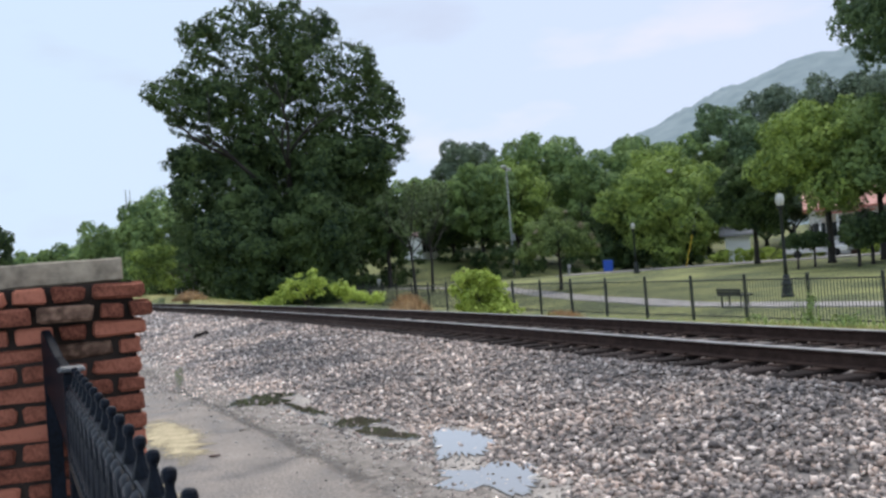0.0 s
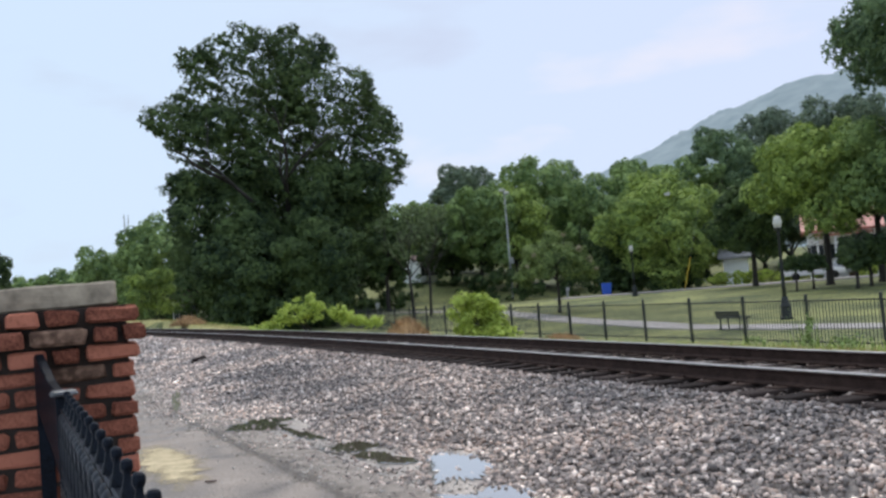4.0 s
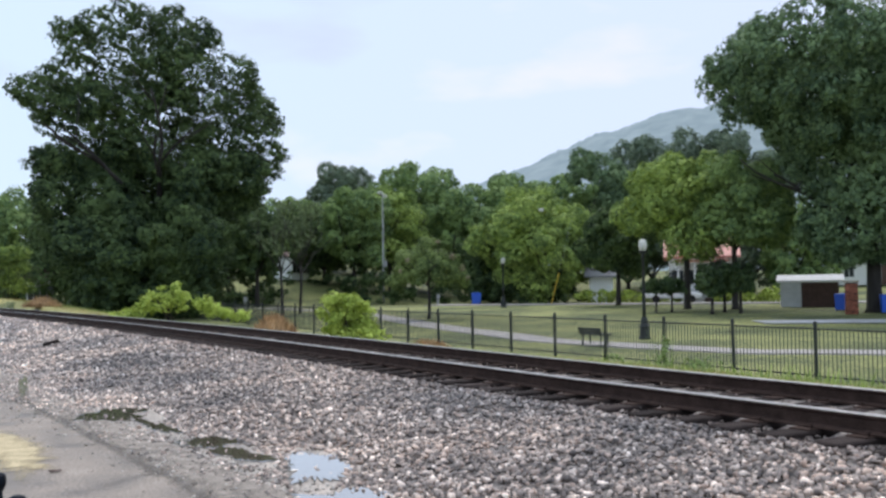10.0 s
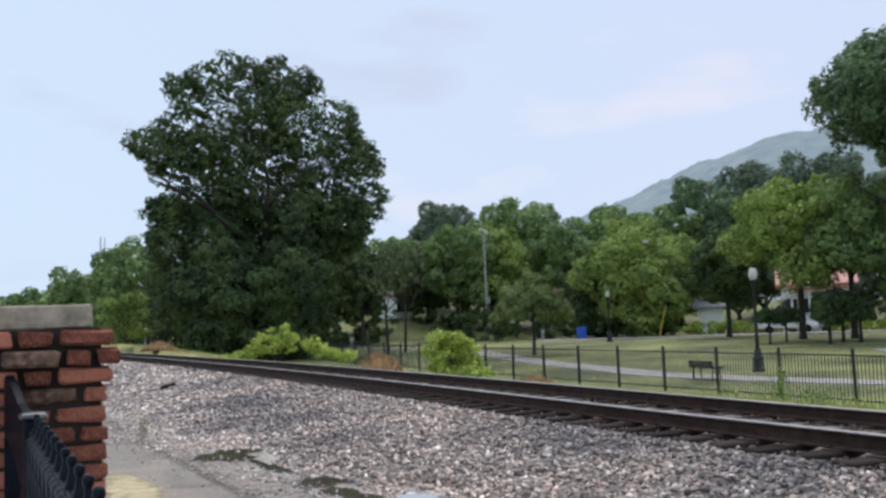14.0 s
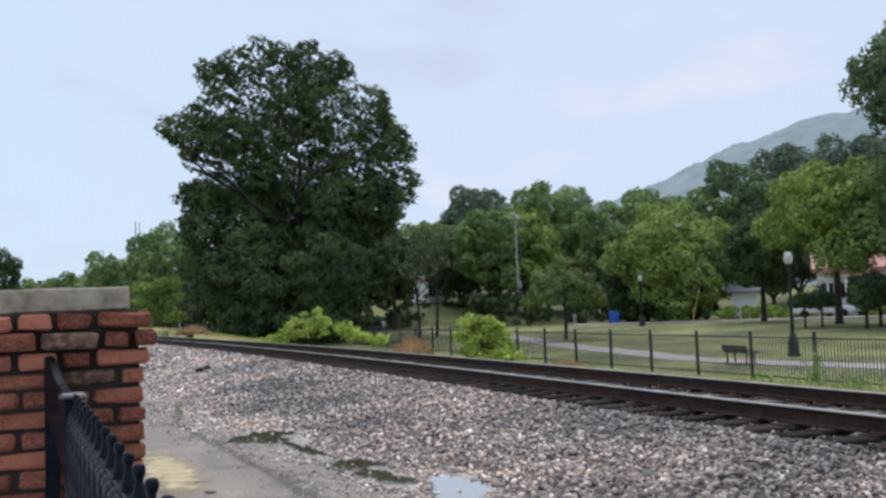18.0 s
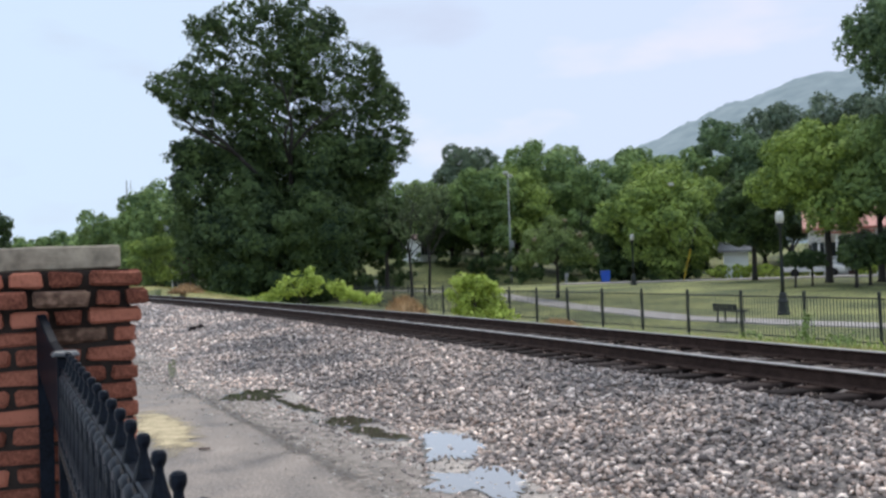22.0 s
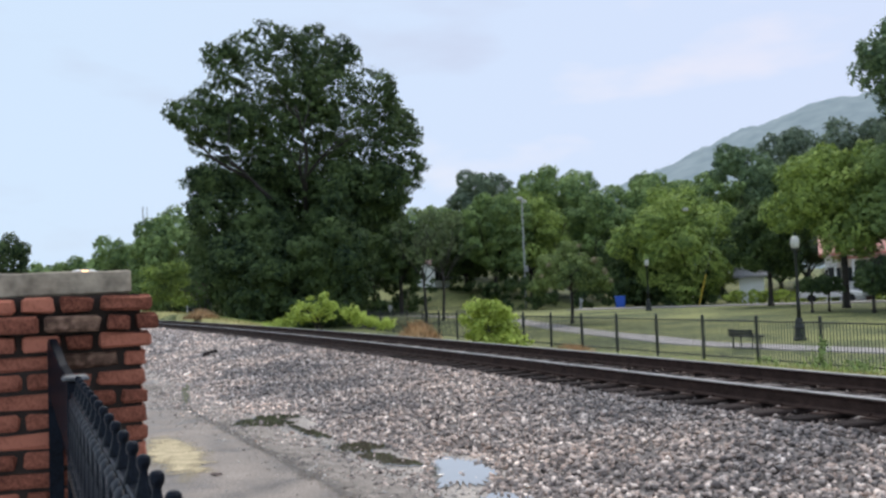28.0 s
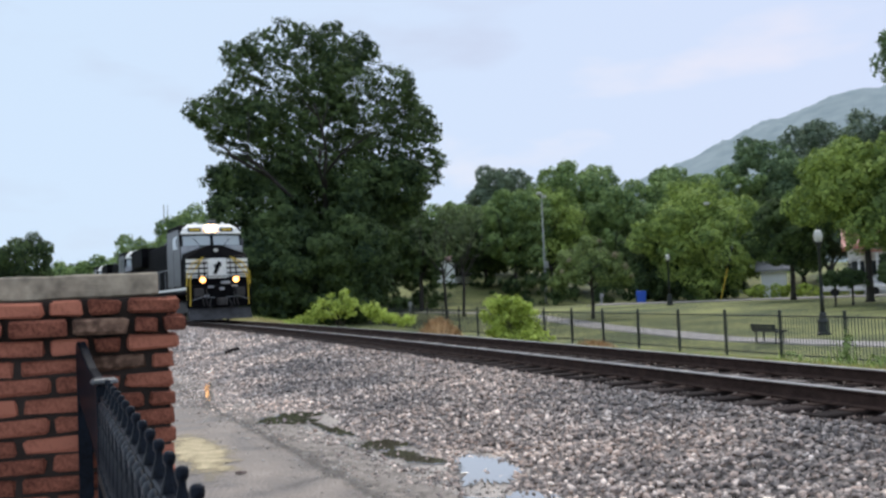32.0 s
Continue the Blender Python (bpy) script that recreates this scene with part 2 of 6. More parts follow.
# black paint lightened to grey to imitate sky gloss on the cab sides
M_CAB_SHEEN = mat("loco_black_painted_sheen", (0.075, 0.077, 0.084), 0.4, 0.4, 2, 40, 0.12, 0.002, spec=0.4)
M_WHITE = mat("loco_white", (0.84, 0.84, 0.81), 0.5, 0.10, 3, 40, 0.1, 0.002)
M_GREY = mat("loco_grey", (0.20, 0.21, 0.23), 0.5, 0.25, 3, 40, 0.15, 0.003)
M_CABGREY = mat("loco_pale_grey", (0.34, 0.35, 0.37), 0.5, 0.35, 4, 50, 0.15, 0.002)
M_DIRT = mat("running_gear", (0.035, 0.032, 0.032), 0.8, 0.4, 5, 40, 0.4, 0.006)
M_YELLOW = plain("safety_yellow", (0.62, 0.42, 0.03), 0.5)
# pale blue-grey base paints the sky's reflection into the cab glass
M_GLASS_SKY = plain("glass_painted_sky", (0.40, 0.45, 0.48), 0.05, spec=1.0)
M_PLOW = mat("plow_grey", (0.062, 0.062, 0.066), 0.8, 0.4, 3, 40, 0.2, 0.004, spec=0.1)
M_HEADLIGHT = glow_mat("lit_headlight", (1.0, 0.55, 0.2), 9.0)
M_DITCH = glow_mat("lit_ditch_light", (1.0, 0.45, 0.12), 6.0)
M_GLOBE = plain("lamp_globe", (0.55, 0.54, 0.50), 0.4)
M_POST = mat("black_post_paint", (0.012, 0.016, 0.017), 0.5, 0.3, 6, 60, 0.15, 0.002)
M_STEEL = mat("galvanised_steel", (0.32, 0.33, 0.33), 0.5, 0.2, 3, 50, 0.1, 0.002, metal=0.4)
M_BLUE = plain("blue_plastic", (0.02, 0.10, 0.55), 0.45)
M_SIDING = mat("white_siding", (0.82, 0.82, 0.82), 0.7, 0.1, 0.5, 10, 0.2, 0.01, stretch=(1, 1, 6))
M_ROOFRED = mat("red_metal_roof", (0.52, 0.22, 0.18), 0.6, 0.2, 0.8, 12, 0.2, 0.01)
M_ROOFGREY = mat("grey_shingle", (0.22, 0.22, 0.23), 0.9, 0.3, 2, 20, 0.5, 0.01)
M_BROWN = mat("brown_timber", (0.09, 0.05, 0.04), 0.8, 0.3, 3, 30, 0.3, 0.01)
M_DARKGLASS = plain("dark_window", (0.03, 0.035, 0.04), 0.1)
M_CAR = plain("car_paint_silver", (0.45, 0.46, 0.48), 0.3, 0.3)
M_TYRE = plain("tyre_rubber", (0.02, 0.02, 0.02), 0.9)


def wash_mat(name, base, hue, shape, lo, hi, scale, amp, rough=0.9, spec=0.3):
    """A thin wash of dirt that thins out over its ground: a patch, a one-sided edge or a band."""
    m = mat(name, base, rough, 0.35, 6.0, 50, 0.7, 0.01, hue=hue, spec=spec)
    nt = m.node_tree
    co = nt.nodes.new("ShaderNodeTexCoord")
    sub = nt.nodes.new("ShaderNodeVectorMath")
    sub.operation = "MULTIPLY_ADD"
    sub.inputs[1].default_value, sub.inputs[2].default_value = (2, 2, 0), (-1, -1, 0)
    nt.links.new(co.outputs["Generated"], sub.inputs[0])
    if shape == "patch":
        ln = nt.nodes.new("ShaderNodeVectorMath")
        ln.operation = "LENGTH"
        nt.links.new(sub.outputs[0], ln.inputs[0])
        f, k, c = ln.outputs["Value"], -1.0, 1.0
    else:
        sp = nt.nodes.new("ShaderNodeSeparateXYZ")
        nt.links.new(sub.outputs[0], sp.inputs[0])
        f, k, c = sp.outputs[0], 0.5, 0.5
        if shape == "band":
            ab = nt.nodes.new("ShaderNodeMath")
            ab.operation = "ABSOLUTE"
            nt.links.new(f, ab.inputs[0])
            f, k, c = ab.outputs[0], -1.0, 1.0
    ma = nt.nodes.new("ShaderNodeMath")
    ma.operation = "MULTIPLY_ADD"
    ma.inputs[1].default_value, ma.inputs[2].default_value = k, c
    nt.links.new(f, ma.inputs[0])
    last = ma.outputs[0]
    for sc, am in ((scale, amp), (scale * 9, amp * 0.7)):
        n = nt.nodes.new("ShaderNodeTexNoise")
        n.inputs["Scale"].default_value, n.inputs["Detail"].default_value = sc, 5
        nt.links.new(co.outputs["Object"], n.inputs["Vector"])
        mn = nt.nodes.new("ShaderNodeMath")
        mn.operation = "MULTIPLY_ADD"
        mn.inputs[1].default_value, mn.inputs[2].default_value = 2 * am, -am
        nt.links.new(n.outputs["Fac"], mn.inputs[0])
        ad = nt.nodes.new("ShaderNodeMath")
        ad.operation = "ADD"
        nt.links.new(last, ad.inputs[0])
        nt.links.new(mn.outputs[0], ad.inputs[1])
        last = ad.outputs[0]
    mr = nt.nodes.new("ShaderNodeMapRange")
    mr.inputs[1].default_value, mr.inputs[2].default_value = lo, hi
    nt.links.new(last, mr.inputs[0])
    tr = nt.nodes.new("ShaderNodeBsdfTransparent")
    mx = nt.nodes.new("ShaderNodeMixShader")
    nt.links.new(mr.outputs[0], mx.inputs[0])
    nt.links.new(tr.outputs[0], mx.inputs[1])
    nt.links.new(nt.nodes["Principled BSDF"].outputs[0], mx.inputs[2])
    nt.links.new(mx.outputs[0], nt.nodes["Material Output"].inputs[0])
    return m


M_SAND = wash_mat("washed_sand", (0.40, 0.32, 0.19), (0.52, 0.43, 0.27), "patch", 0.22, 0.55, 3.5, 0.55)
M_SPILL = wash_mat("spilled_fines", (0.16, 0.135, 0.115), (0.30, 0.26, 0.225), "edge", 0.38, 0.68, 1.6, 0.5)
M_DAMP = wash_mat("damp_stain", (0.085, 0.071, 0.06), (0.14, 0.118, 0.10), "band", 0.5, 1.5, 1.3, 0.6, 0.4, 0.4)


def stone_mat(name="ballast_stone", tint=(1.0, 1.0, 1.0)):
    """Crushed stone: each piece its own grey, few pale ones, broad wet and dusty areas."""
    m = bpy.data.materials.new(name)
    m.use_nodes = True
    nt = m.node_tree
    bs = nt.nodes["Principled BSDF"]
    bs.inputs["Roughness"].default_value = 0.6
    bs.inputs["Specular IOR Level"].default_value = 0.4
    geo = nt.nodes.new("ShaderNodeNewGeometry")
    co = nt.nodes.new("ShaderNodeTexCoord")
    ramp = nt.nodes.new("ShaderNodeValToRGB")
    cr = ramp.color_ramp
    cr.elements[0].position, cr.elements[0].color = 0.0, (0.125, 0.112, 0.107, 1)
    cr.elements[1].position, cr.elements[1].color = 1.0, (0.86, 0.78, 0.71, 1)
    for at, col in ((0.35, (0.205, 0.187, 0.177, 1)), (0.6, (0.315, 0.275, 0.25, 1)), (0.72, (0.42, 0.335, 0.285, 1)), (0.9, (0.52, 0.46, 0.415, 1))):
        e = cr.elements.new(at)
        e.color = col
    nt.links.new(geo.outputs["Random Per Island"], ramp.inputs[0])
    big = nt.nodes.new("ShaderNodeTexNoise")
    big.inputs["Scale"].default_value, big.inputs["Detail"].default_value = 0.42, 3
    nt.links.new(co.outputs["Object"], big.inputs["Vector"])
    r2 = nt.nodes.new("ShaderNodeValToRGB")
    r2.color_ramp.elements[0].position, r2.color_ramp.elements[0].color = 0.38, (0.68 * tint[0], 0.70 * tint[1], 0.73 * tint[2], 1)
    r2.color_ramp.elements[1].position, r2.color_ramp.elements[1].color = 0.62, (1.46 * tint[0], 1.38 * tint[1], 1.31 * tint[2], 1)
    nt.links.new(big.outputs["Fac"], r2.inputs[0])
    mx = nt.nodes.new("ShaderNodeMix")
    mx.data_type, mx.blend_type = "RGBA", "MULTIPLY"
    mx.inputs[0].default_value = 1.0
    nt.links.new(ramp.outputs[0], mx.inputs[6])
    nt.links.new(r2.outputs[0], mx.inputs[7])
    nt.links.new(mx.outputs[2], bs.inputs["Base Color"])
    n = nt.nodes.new("ShaderNodeTexNoise")
    n.inputs["Scale"].default_value = 70
    nt.links.new(co.outputs["Object"], n.inputs["Vector"])
    bp = nt.nodes.new("ShaderNodeBump")
    bp.inputs["Strength"].default_value, bp.inputs["Distance"].default_value = 0.5, 0.006
    nt.links.new(n.outputs["Fac"], bp.inputs["Height"])
    nt.links.new(bp.outputs[0], bs.inputs["Normal"])
    return m


M_STONE = stone_mat(tint=(1.08, 1.04, 1.03))
M_DUSTY = stone_mat("dusty_stone", (1.5, 1.45, 1.43))
M_RUSTY = stone_mat("rust_stained_stone", (0.52, 0.46, 0.44))


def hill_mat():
    m = bpy.data.materials.new("hill_painted_haze")
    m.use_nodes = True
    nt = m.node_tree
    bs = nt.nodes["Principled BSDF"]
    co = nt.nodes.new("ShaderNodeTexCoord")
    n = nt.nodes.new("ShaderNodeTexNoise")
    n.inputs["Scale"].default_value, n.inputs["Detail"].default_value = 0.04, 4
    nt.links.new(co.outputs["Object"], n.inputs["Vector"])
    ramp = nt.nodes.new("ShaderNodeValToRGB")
    # distance haze is painted in: pale blue-grey instead of woodland green
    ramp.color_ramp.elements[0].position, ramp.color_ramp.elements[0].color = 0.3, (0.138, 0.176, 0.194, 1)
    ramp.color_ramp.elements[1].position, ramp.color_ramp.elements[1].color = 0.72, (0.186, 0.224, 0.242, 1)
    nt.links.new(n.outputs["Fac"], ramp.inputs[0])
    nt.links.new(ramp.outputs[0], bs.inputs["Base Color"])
    # the hill is no lamp: this glow imitates haze in front of it
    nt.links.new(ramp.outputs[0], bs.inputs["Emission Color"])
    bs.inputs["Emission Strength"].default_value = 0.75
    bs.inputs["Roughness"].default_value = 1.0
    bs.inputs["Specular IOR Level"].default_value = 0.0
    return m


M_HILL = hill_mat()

# ---- mesh helpers ----


def mesh_of(name, bm, material, smooth=False):
    me = bpy.data.meshes.new(name)
    bm.normal_update()
    bm.to_mesh(me)
    bm.free()
    me.materials.append(material)
    if smooth:
        me.polygons.foreach_set("use_smooth", [True] * len(me.polygons))
    return me


def raw_mesh(name, verts, faces, material, smooth=False):
    me = bpy.data.meshes.new(name)
    me.from_pydata(verts, [], faces)
    me.materials.append(material)
    if smooth:
        me.polygons.foreach_set("use_smooth", [True] * len(me.polygons))
    me.update()
    return me


def part(name, bm, material, parent, label="", smooth=False):
    ob = new(name, mesh_of(name, bm, material, smooth))
    ob.parent = parent
    if label:
        tagged(ob, label)
    return ob


def share(name, me, parent, m):
    ob = new(name, me)
    ob.parent = parent
    ob.matrix_basis = m
    return ob


def thing(name, m, label, category, group="", kind=""):
    ob = new(name)
    ob.empty_display_size = 0.2
    ob.matrix_world = m
    return tagged(ob, label, category, group, kind)


def box(sx, sy, sz, at=(0, 0, 0), bevel=0.0, bm=None, turn=None, taper=1.0):
    """A box centred at `at`; taper shrinks its top."""
    bm = bm or bmesh.new()
    tmp = bmesh.new()
    bmesh.ops.create_cube(tmp, size=1)
    for v in tmp.verts:
        k = taper if v.co.z > 0 else 1.0
        v.co = Vector((v.co.x * sx * k, v.co.y * sy * k, v.co.z * sz))
    if bevel:
        bmesh.ops.bevel(tmp, geom=tmp.edges[:], offset=bevel, segments=1, affect="EDGES", profile=0.5)
    merge(bm, tmp, Matrix.Translation(at) @ (turn or Matrix()))
    return bm


def merge(bm, tmp, m):
    vs = [bm.verts.new(m @ v.co) for v in tmp.verts]
    tmp.verts.index_update()
    for f in tmp.faces:
        try:
            bm.faces.new([vs[v.index] for v in f.verts])
        except ValueError:
            pass
    tmp.free()


def lathe(profile, n=12, at=(0, 0, 0), bm=None, turn=None):
    """Turned shape from (radius, z) pairs, closed at both ends."""
    bm = bm or bmesh.new()
    m = Matrix.Translation(at) @ (turn or Matrix())
    rings = []
    for r, z in profile:
        rings.append([bm.verts.new(m @ Vector((r * math.cos(2 * math.pi * k / n), r * math.sin(2 * math.pi * k / n), z))) for k in range(n)])
    for a, b in zip(rings, rings[1:]):
        for k in range(n):
            bm.faces.new((a[k], a[(k + 1) % n], b[(k + 1) % n], b[k]))
    bm.faces.new(rings[0][::-1])
    bm.faces.new(rings[-1])
    return bm


def tube(points, r, n=6, bm=None, radii=None):
    """A round bar along points."""
    bm = bm or bmesh.new()
    pts = [Vector(p) for p in points]
    rings = []
    for i, p in enumerate(pts):
        d = (pts[min(i + 1, len(pts) - 1)] - pts[max(i - 1, 0)]).normalized()
        side = d.cross(Vector((0.31, 0.17, 1.0)) if abs(d.z) < 0.9 else Vector((1, 0.2, 0))).normalized()
        up = side.cross(d)
        rr = radii[i] if radii else r
        rings.append([bm.verts.new(p + (side * math.cos(2 * math.pi * k / n) + up * math.sin(2 * math.pi * k / n)) * rr) for k in range(n)])
    for a, b in zip(rings, rings[1:]):
        for k in range(n):
            bm.faces.new((a[k], a[(k + 1) % n], b[(k + 1) % n], b[k]))
    bm.faces.new(rings[0][::-1])
    bm.faces.new(rings[-1])
    return bm


def prism(outline, x0, x1, bm=None, bevel=0.0):
    """An outline of (y, z) pairs run from x0 to x1."""
    tmp = bmesh.new()
    a = [tmp.verts.new((x0, y, z)) for y, z in outline]
    b = [tmp.verts.new((x1, y, z)) for y, z in outline]
    n = len(outline)
    for k in range(n):
        tmp.faces.new((a[k], a[(k + 1) % n], b[(k + 1) % n], b[k]))
    tmp.faces.new(a[::-1])
    tmp.faces.new(b)
    bmesh.ops.recalc_face_normals(tmp, faces=tmp.faces[:])
    if bevel:
        bmesh.ops.bevel(tmp, geom=tmp.edges[:], offset=bevel, segments=1, affect="EDGES", profile=0.5)
    bm = bm or bmesh.new()
    merge(bm, tmp, Matrix())
    return bm


def polar(az, d):
    return d * math.sin(radians(az)), d * math.cos(radians(az))


def ease(v):
    v = min(1.0, max(0.0, v))
    return v * v * (3 - 2 * v)

# ---- plan: y runs along the line away from the viewer, x across it, asphalt at z = 0 ----
TRACK_Y = np.arange(-60.0, 700.0, 0.5)
TRACK_X = 7.19 + np.cumsum(np.interp(TRACK_Y, [12, 46, 60], [0.0, -0.084, -0.066])) * 0.5


def track_x(y):
    """Middle of the track: straight beside the viewer, then a long bend to the left."""
    return float(np.interp(y, TRACK_Y, TRACK_X))


def track_turn(y):
    return -math.degrees(math.atan(float(np.interp(y, [12, 46, 60], [0.0, -0.084, -0.066]))))


def rail_z(y):
    """Top of the rails: the line climbs gently away from the viewer."""
    return 0.50 + 0.0040 * min(44.0, max(0.0, y - 8))


def toe_x(y):
    """Foot of the ballast on the near side."""
    if y < 0:
        return 3.35
    return max(3.35 - 0.075 * y - 0.35 * ease((y - 10) / 5), 1.75 + track_x(max(y, 18)) - 7.19)


def ground_z(x, y):
    u = x - track_x(y)
    if u < -2:
        return -0.06
    if u < 2.6:
        return 0.0
    r = math.hypot(x, y)
    z = 0.10 - 0.78 * ease((u - 2.6) / 7.0) + 0.10 * ease((u - 12) / 8.0)
    z += 0.55 * ease((r - 42) / 34) + 3.6 * ease((r - 88) / 60) * ease((x - 20) / 15)
    z += 0.40 * ease((y - 30) / 36) * ease((10.5 - u) / 5)
    az = math.degrees(math.atan2(x, y))
    z += 2.2 * ease((r - 82) / 20) * ease((az - 15) / 4) * ease((30 - az) / 4)
    return z + 0.04 * noise.noise(Vector((x * 0.2, y * 0.2, 0)))


def build_ground():
    xs = sorted(set([-3000, -1200, -500, -200, -90, -45, -25, -12, -6, -3, -1, 0, 1, 2, 3, 4, 5, 6, 7, 8] + [8.5 + 0.7 * k for k in range(20)]
                    + [23 + 2.0 * k for k in range(45)] + [120, 150, 200, 300, 500, 900, 1800, 3000]))
    ys = sorted(set([-1500, -600, -200, -80, -40, -20, -10, -5] + [k * 1.5 for k in range(70)] + [110 + 5 * k for k in range(20)]
                    + [220, 260, 320, 420, 600, 1000, 2000, 3500]))
    vs = [(x, y, ground_z(x, y)) for y in ys for x in xs]
    n = len(xs)
    fs = [(j * n + i, j * n + i + 1, (j + 1) * n + i + 1, (j + 1) * n + i) for j in range(len(ys) - 1) for i in range(n - 1)]
    ob = new("ground", raw_mesh("ground", vs, fs, M_GRASS, True))
    tagged(ob, "mown green park lawn with dry patches", "lawn", kind="structure")


def strip(name, left, right, ys, z, material, label, category, thick=0.05, kind="structure", parent=None):
    """A slab between two lines x = left(y) and x = right(y), with a thickness."""
    bm = bmesh.new()
    top, low = [], []
    for y in ys:
        a, b = left(y), right(y)
        za, zb = (z(a, y), z(b, y))
        top.append((bm.verts.new((a, y, za)), bm.verts.new((b, y, zb))))
        low.append((bm.verts.new((a, y, za - thick)), bm.verts.new((b, y, zb - thick))))
    for k in range(len(ys) - 1):
        bm.faces.new((top[k][0], top[k][1], top[k + 1][1], top[k + 1][0]))
        bm.faces.new((low[k][0], top[k][0], top[k + 1][0], low[k + 1][0]))
        bm.faces.new((top[k][1], low[k][1], low[k + 1][1], top[k + 1][1]))
    bm.faces.new((low[0][0], low[0][1], top[0][1], top[0][0]))
    bm.faces.new((top[-1][0], top[-1][1], low[-1][1], low[-1][0]))
    bmesh.ops.recalc_face_normals(bm, faces=bm.faces[:])
    ob = new(name, mesh_of(name, bm, material))
    if parent:
        ob.parent = parent
    return tagged(ob, label, category, kind=kind)


def build_pavement():
    def edge(y):
        return 1.75 + 0.047 * (13 - min(14, max(4, y))) + 0.05 * noise.noise(Vector((y * 0.9, 3, 0))) + 0.02 * noise.noise(Vector((y * 4, 7, 0)))
    ys = [-14 + 0.25 * k for k in range(200)] + [38 + 4 * k for k in range(30)]
    strip("pavement_asphalt", lambda y: 0.17, edge, ys, lambda x, y: 0.0, M_ASPHALT, "damp grey asphalt service strip beside the tracks", "pavement", 0.1)
    strip("pavement_fines", lambda y: edge(y) - 0.02, lambda y: 4.2, ys, lambda x, y: -0.002, M_FINES,
          "damp compacted gravel fines beside the asphalt", "gravel", 0.08)
    # concrete platform in slabs with joints
    plat = tagged(new("pavement_platform"), "pale wet concrete platform behind the iron fence", "pavement", kind="structure")
    for j in range(24):
        for i in range(5):
            part("slab", box(2.985, 2.985, 0.12, (-1.35 - 3.0 * i, -11 + 3.0 * j, -0.056), 0.008), M_CONC, plat)
    tagged(strip("baseboard_kerb", lambda y: 0.151, lambda y: 0.166, [-14, 0, 3, 6, 20, 60], lambda x, y: 0.03, M_CAP, "thin concrete kerb under the iron fence", "kerb", 0.1))


# x, y, half widths, turn, seed, label
PUDDLES = ((2.45, 12.0, 0.42, 0.46, 0, 2, "shallow rain puddle at the foot of the ballast"), (2.62, 10.55, 0.10, 0.55, 0, 9, "narrow rain puddle among stones"),
           (2.80, 9.2, 0.21, 0.36, 0, 3, "small muddy rain puddle"), (2.80, 8.35, 0.18, 0.34, 0, 5, "small muddy rain puddle"),
           (3.16, 7.45, 0.21, 0.70, -22, 7, "bright rain puddle mirroring the sky"), (2.80, 6.02, 0.26, 0.46, 0, 8, "bright rain puddle mirroring the sky"),
           (1.99, 16.8, 0.08, 1.3, -7, 6, "thin film of rain water on asphalt"))


def in_puddle(x, y, near=0.0):
    """Smallest squared distance to a puddle in units of its half widths; near stretches it towards the viewer."""
    best = 9.0
    for px, py, rx, ry, turn, *_ in PUDDLES:
        c, s = math.cos(radians(turn)), math.sin(radians(turn))
        u, v = (x - px) * c + (y - py) * s, (y - py) * c - (x - px) * s
        best = min(best, (u / rx) ** 2 + (v / (ry + (near if v < 0 else 0.0))) ** 2)
    return best


def height_ballast(x, y):
    """Top of the stone bed."""
    c = track_x(y)
    u = x - c
    t0 = toe_x(y) - c
    bowl = in_puddle(x, y) if 4 < y < 19 and x < 4 else 9
    if bowl < 1.6:
        return -0.03
    low = ease((bowl - 1.6) / 2.4)
    n = 0.035 * noise.noise(Vector((x * 2.3, y * 2.3, 1))) + 0.02 * noise.noise(Vector((x * 7, y * 7, 4)))
    if u <= -1.62:
        k = (u - t0) / (-1.62 - t0)
        return low * ((rail_z(y) - 0.17) * (max(0, k) ** 1.12) + n * min(1, max(0.25, k * 3))) - 0.03
    top = rail_z(y) - 0.65
    if abs(u) < 0.70:
        return top + 0.492 + n * 0.6
    if u < 1.62:
        return top + (0.466 if u > 0 or u < -1.4 else 0.44) + n * 0.5
    return (top + 0.47) * (1 - 0.94 * min(1, (u - 1.62) / 1.5)) + n


def build_verge():
    ys = [2 + 1.0 * k for k in range(90)] + [94, 100, 110, 125, 140]
    vs, fs, n = [], [], 9
    for y in ys:
        a = track_x(y) + 2.3
        b = track_x(y) + 4.4 + 1.6 * ease((y - 25) / 30) + 0.35 * noise.noise(Vector((y * 0.13, 4, 0))) + 0.12 * noise.noise(Vector((y * 0.7, 9, 0)))
        for i in range(n):
            x = a + (b - a) * i / (n - 1)
            vs.append((x, y, max(ground_z(x, y), 0.02) + (0.05 if 0 < i < n - 1 else -0.06)))
    for j in range(len(ys) - 1):
        for i in range(n - 1):
            fs.append((j * n + i, j * n + i + 1, (j + 1) * n + i + 1, (j + 1) * n + i))
    ob = new("ground_verge", raw_mesh("ground_verge", vs, fs, M_VERGE, True))
    tagged(ob, "strip of short yellow-green dry grass along the far side of the track", "grass verge", kind="structure")


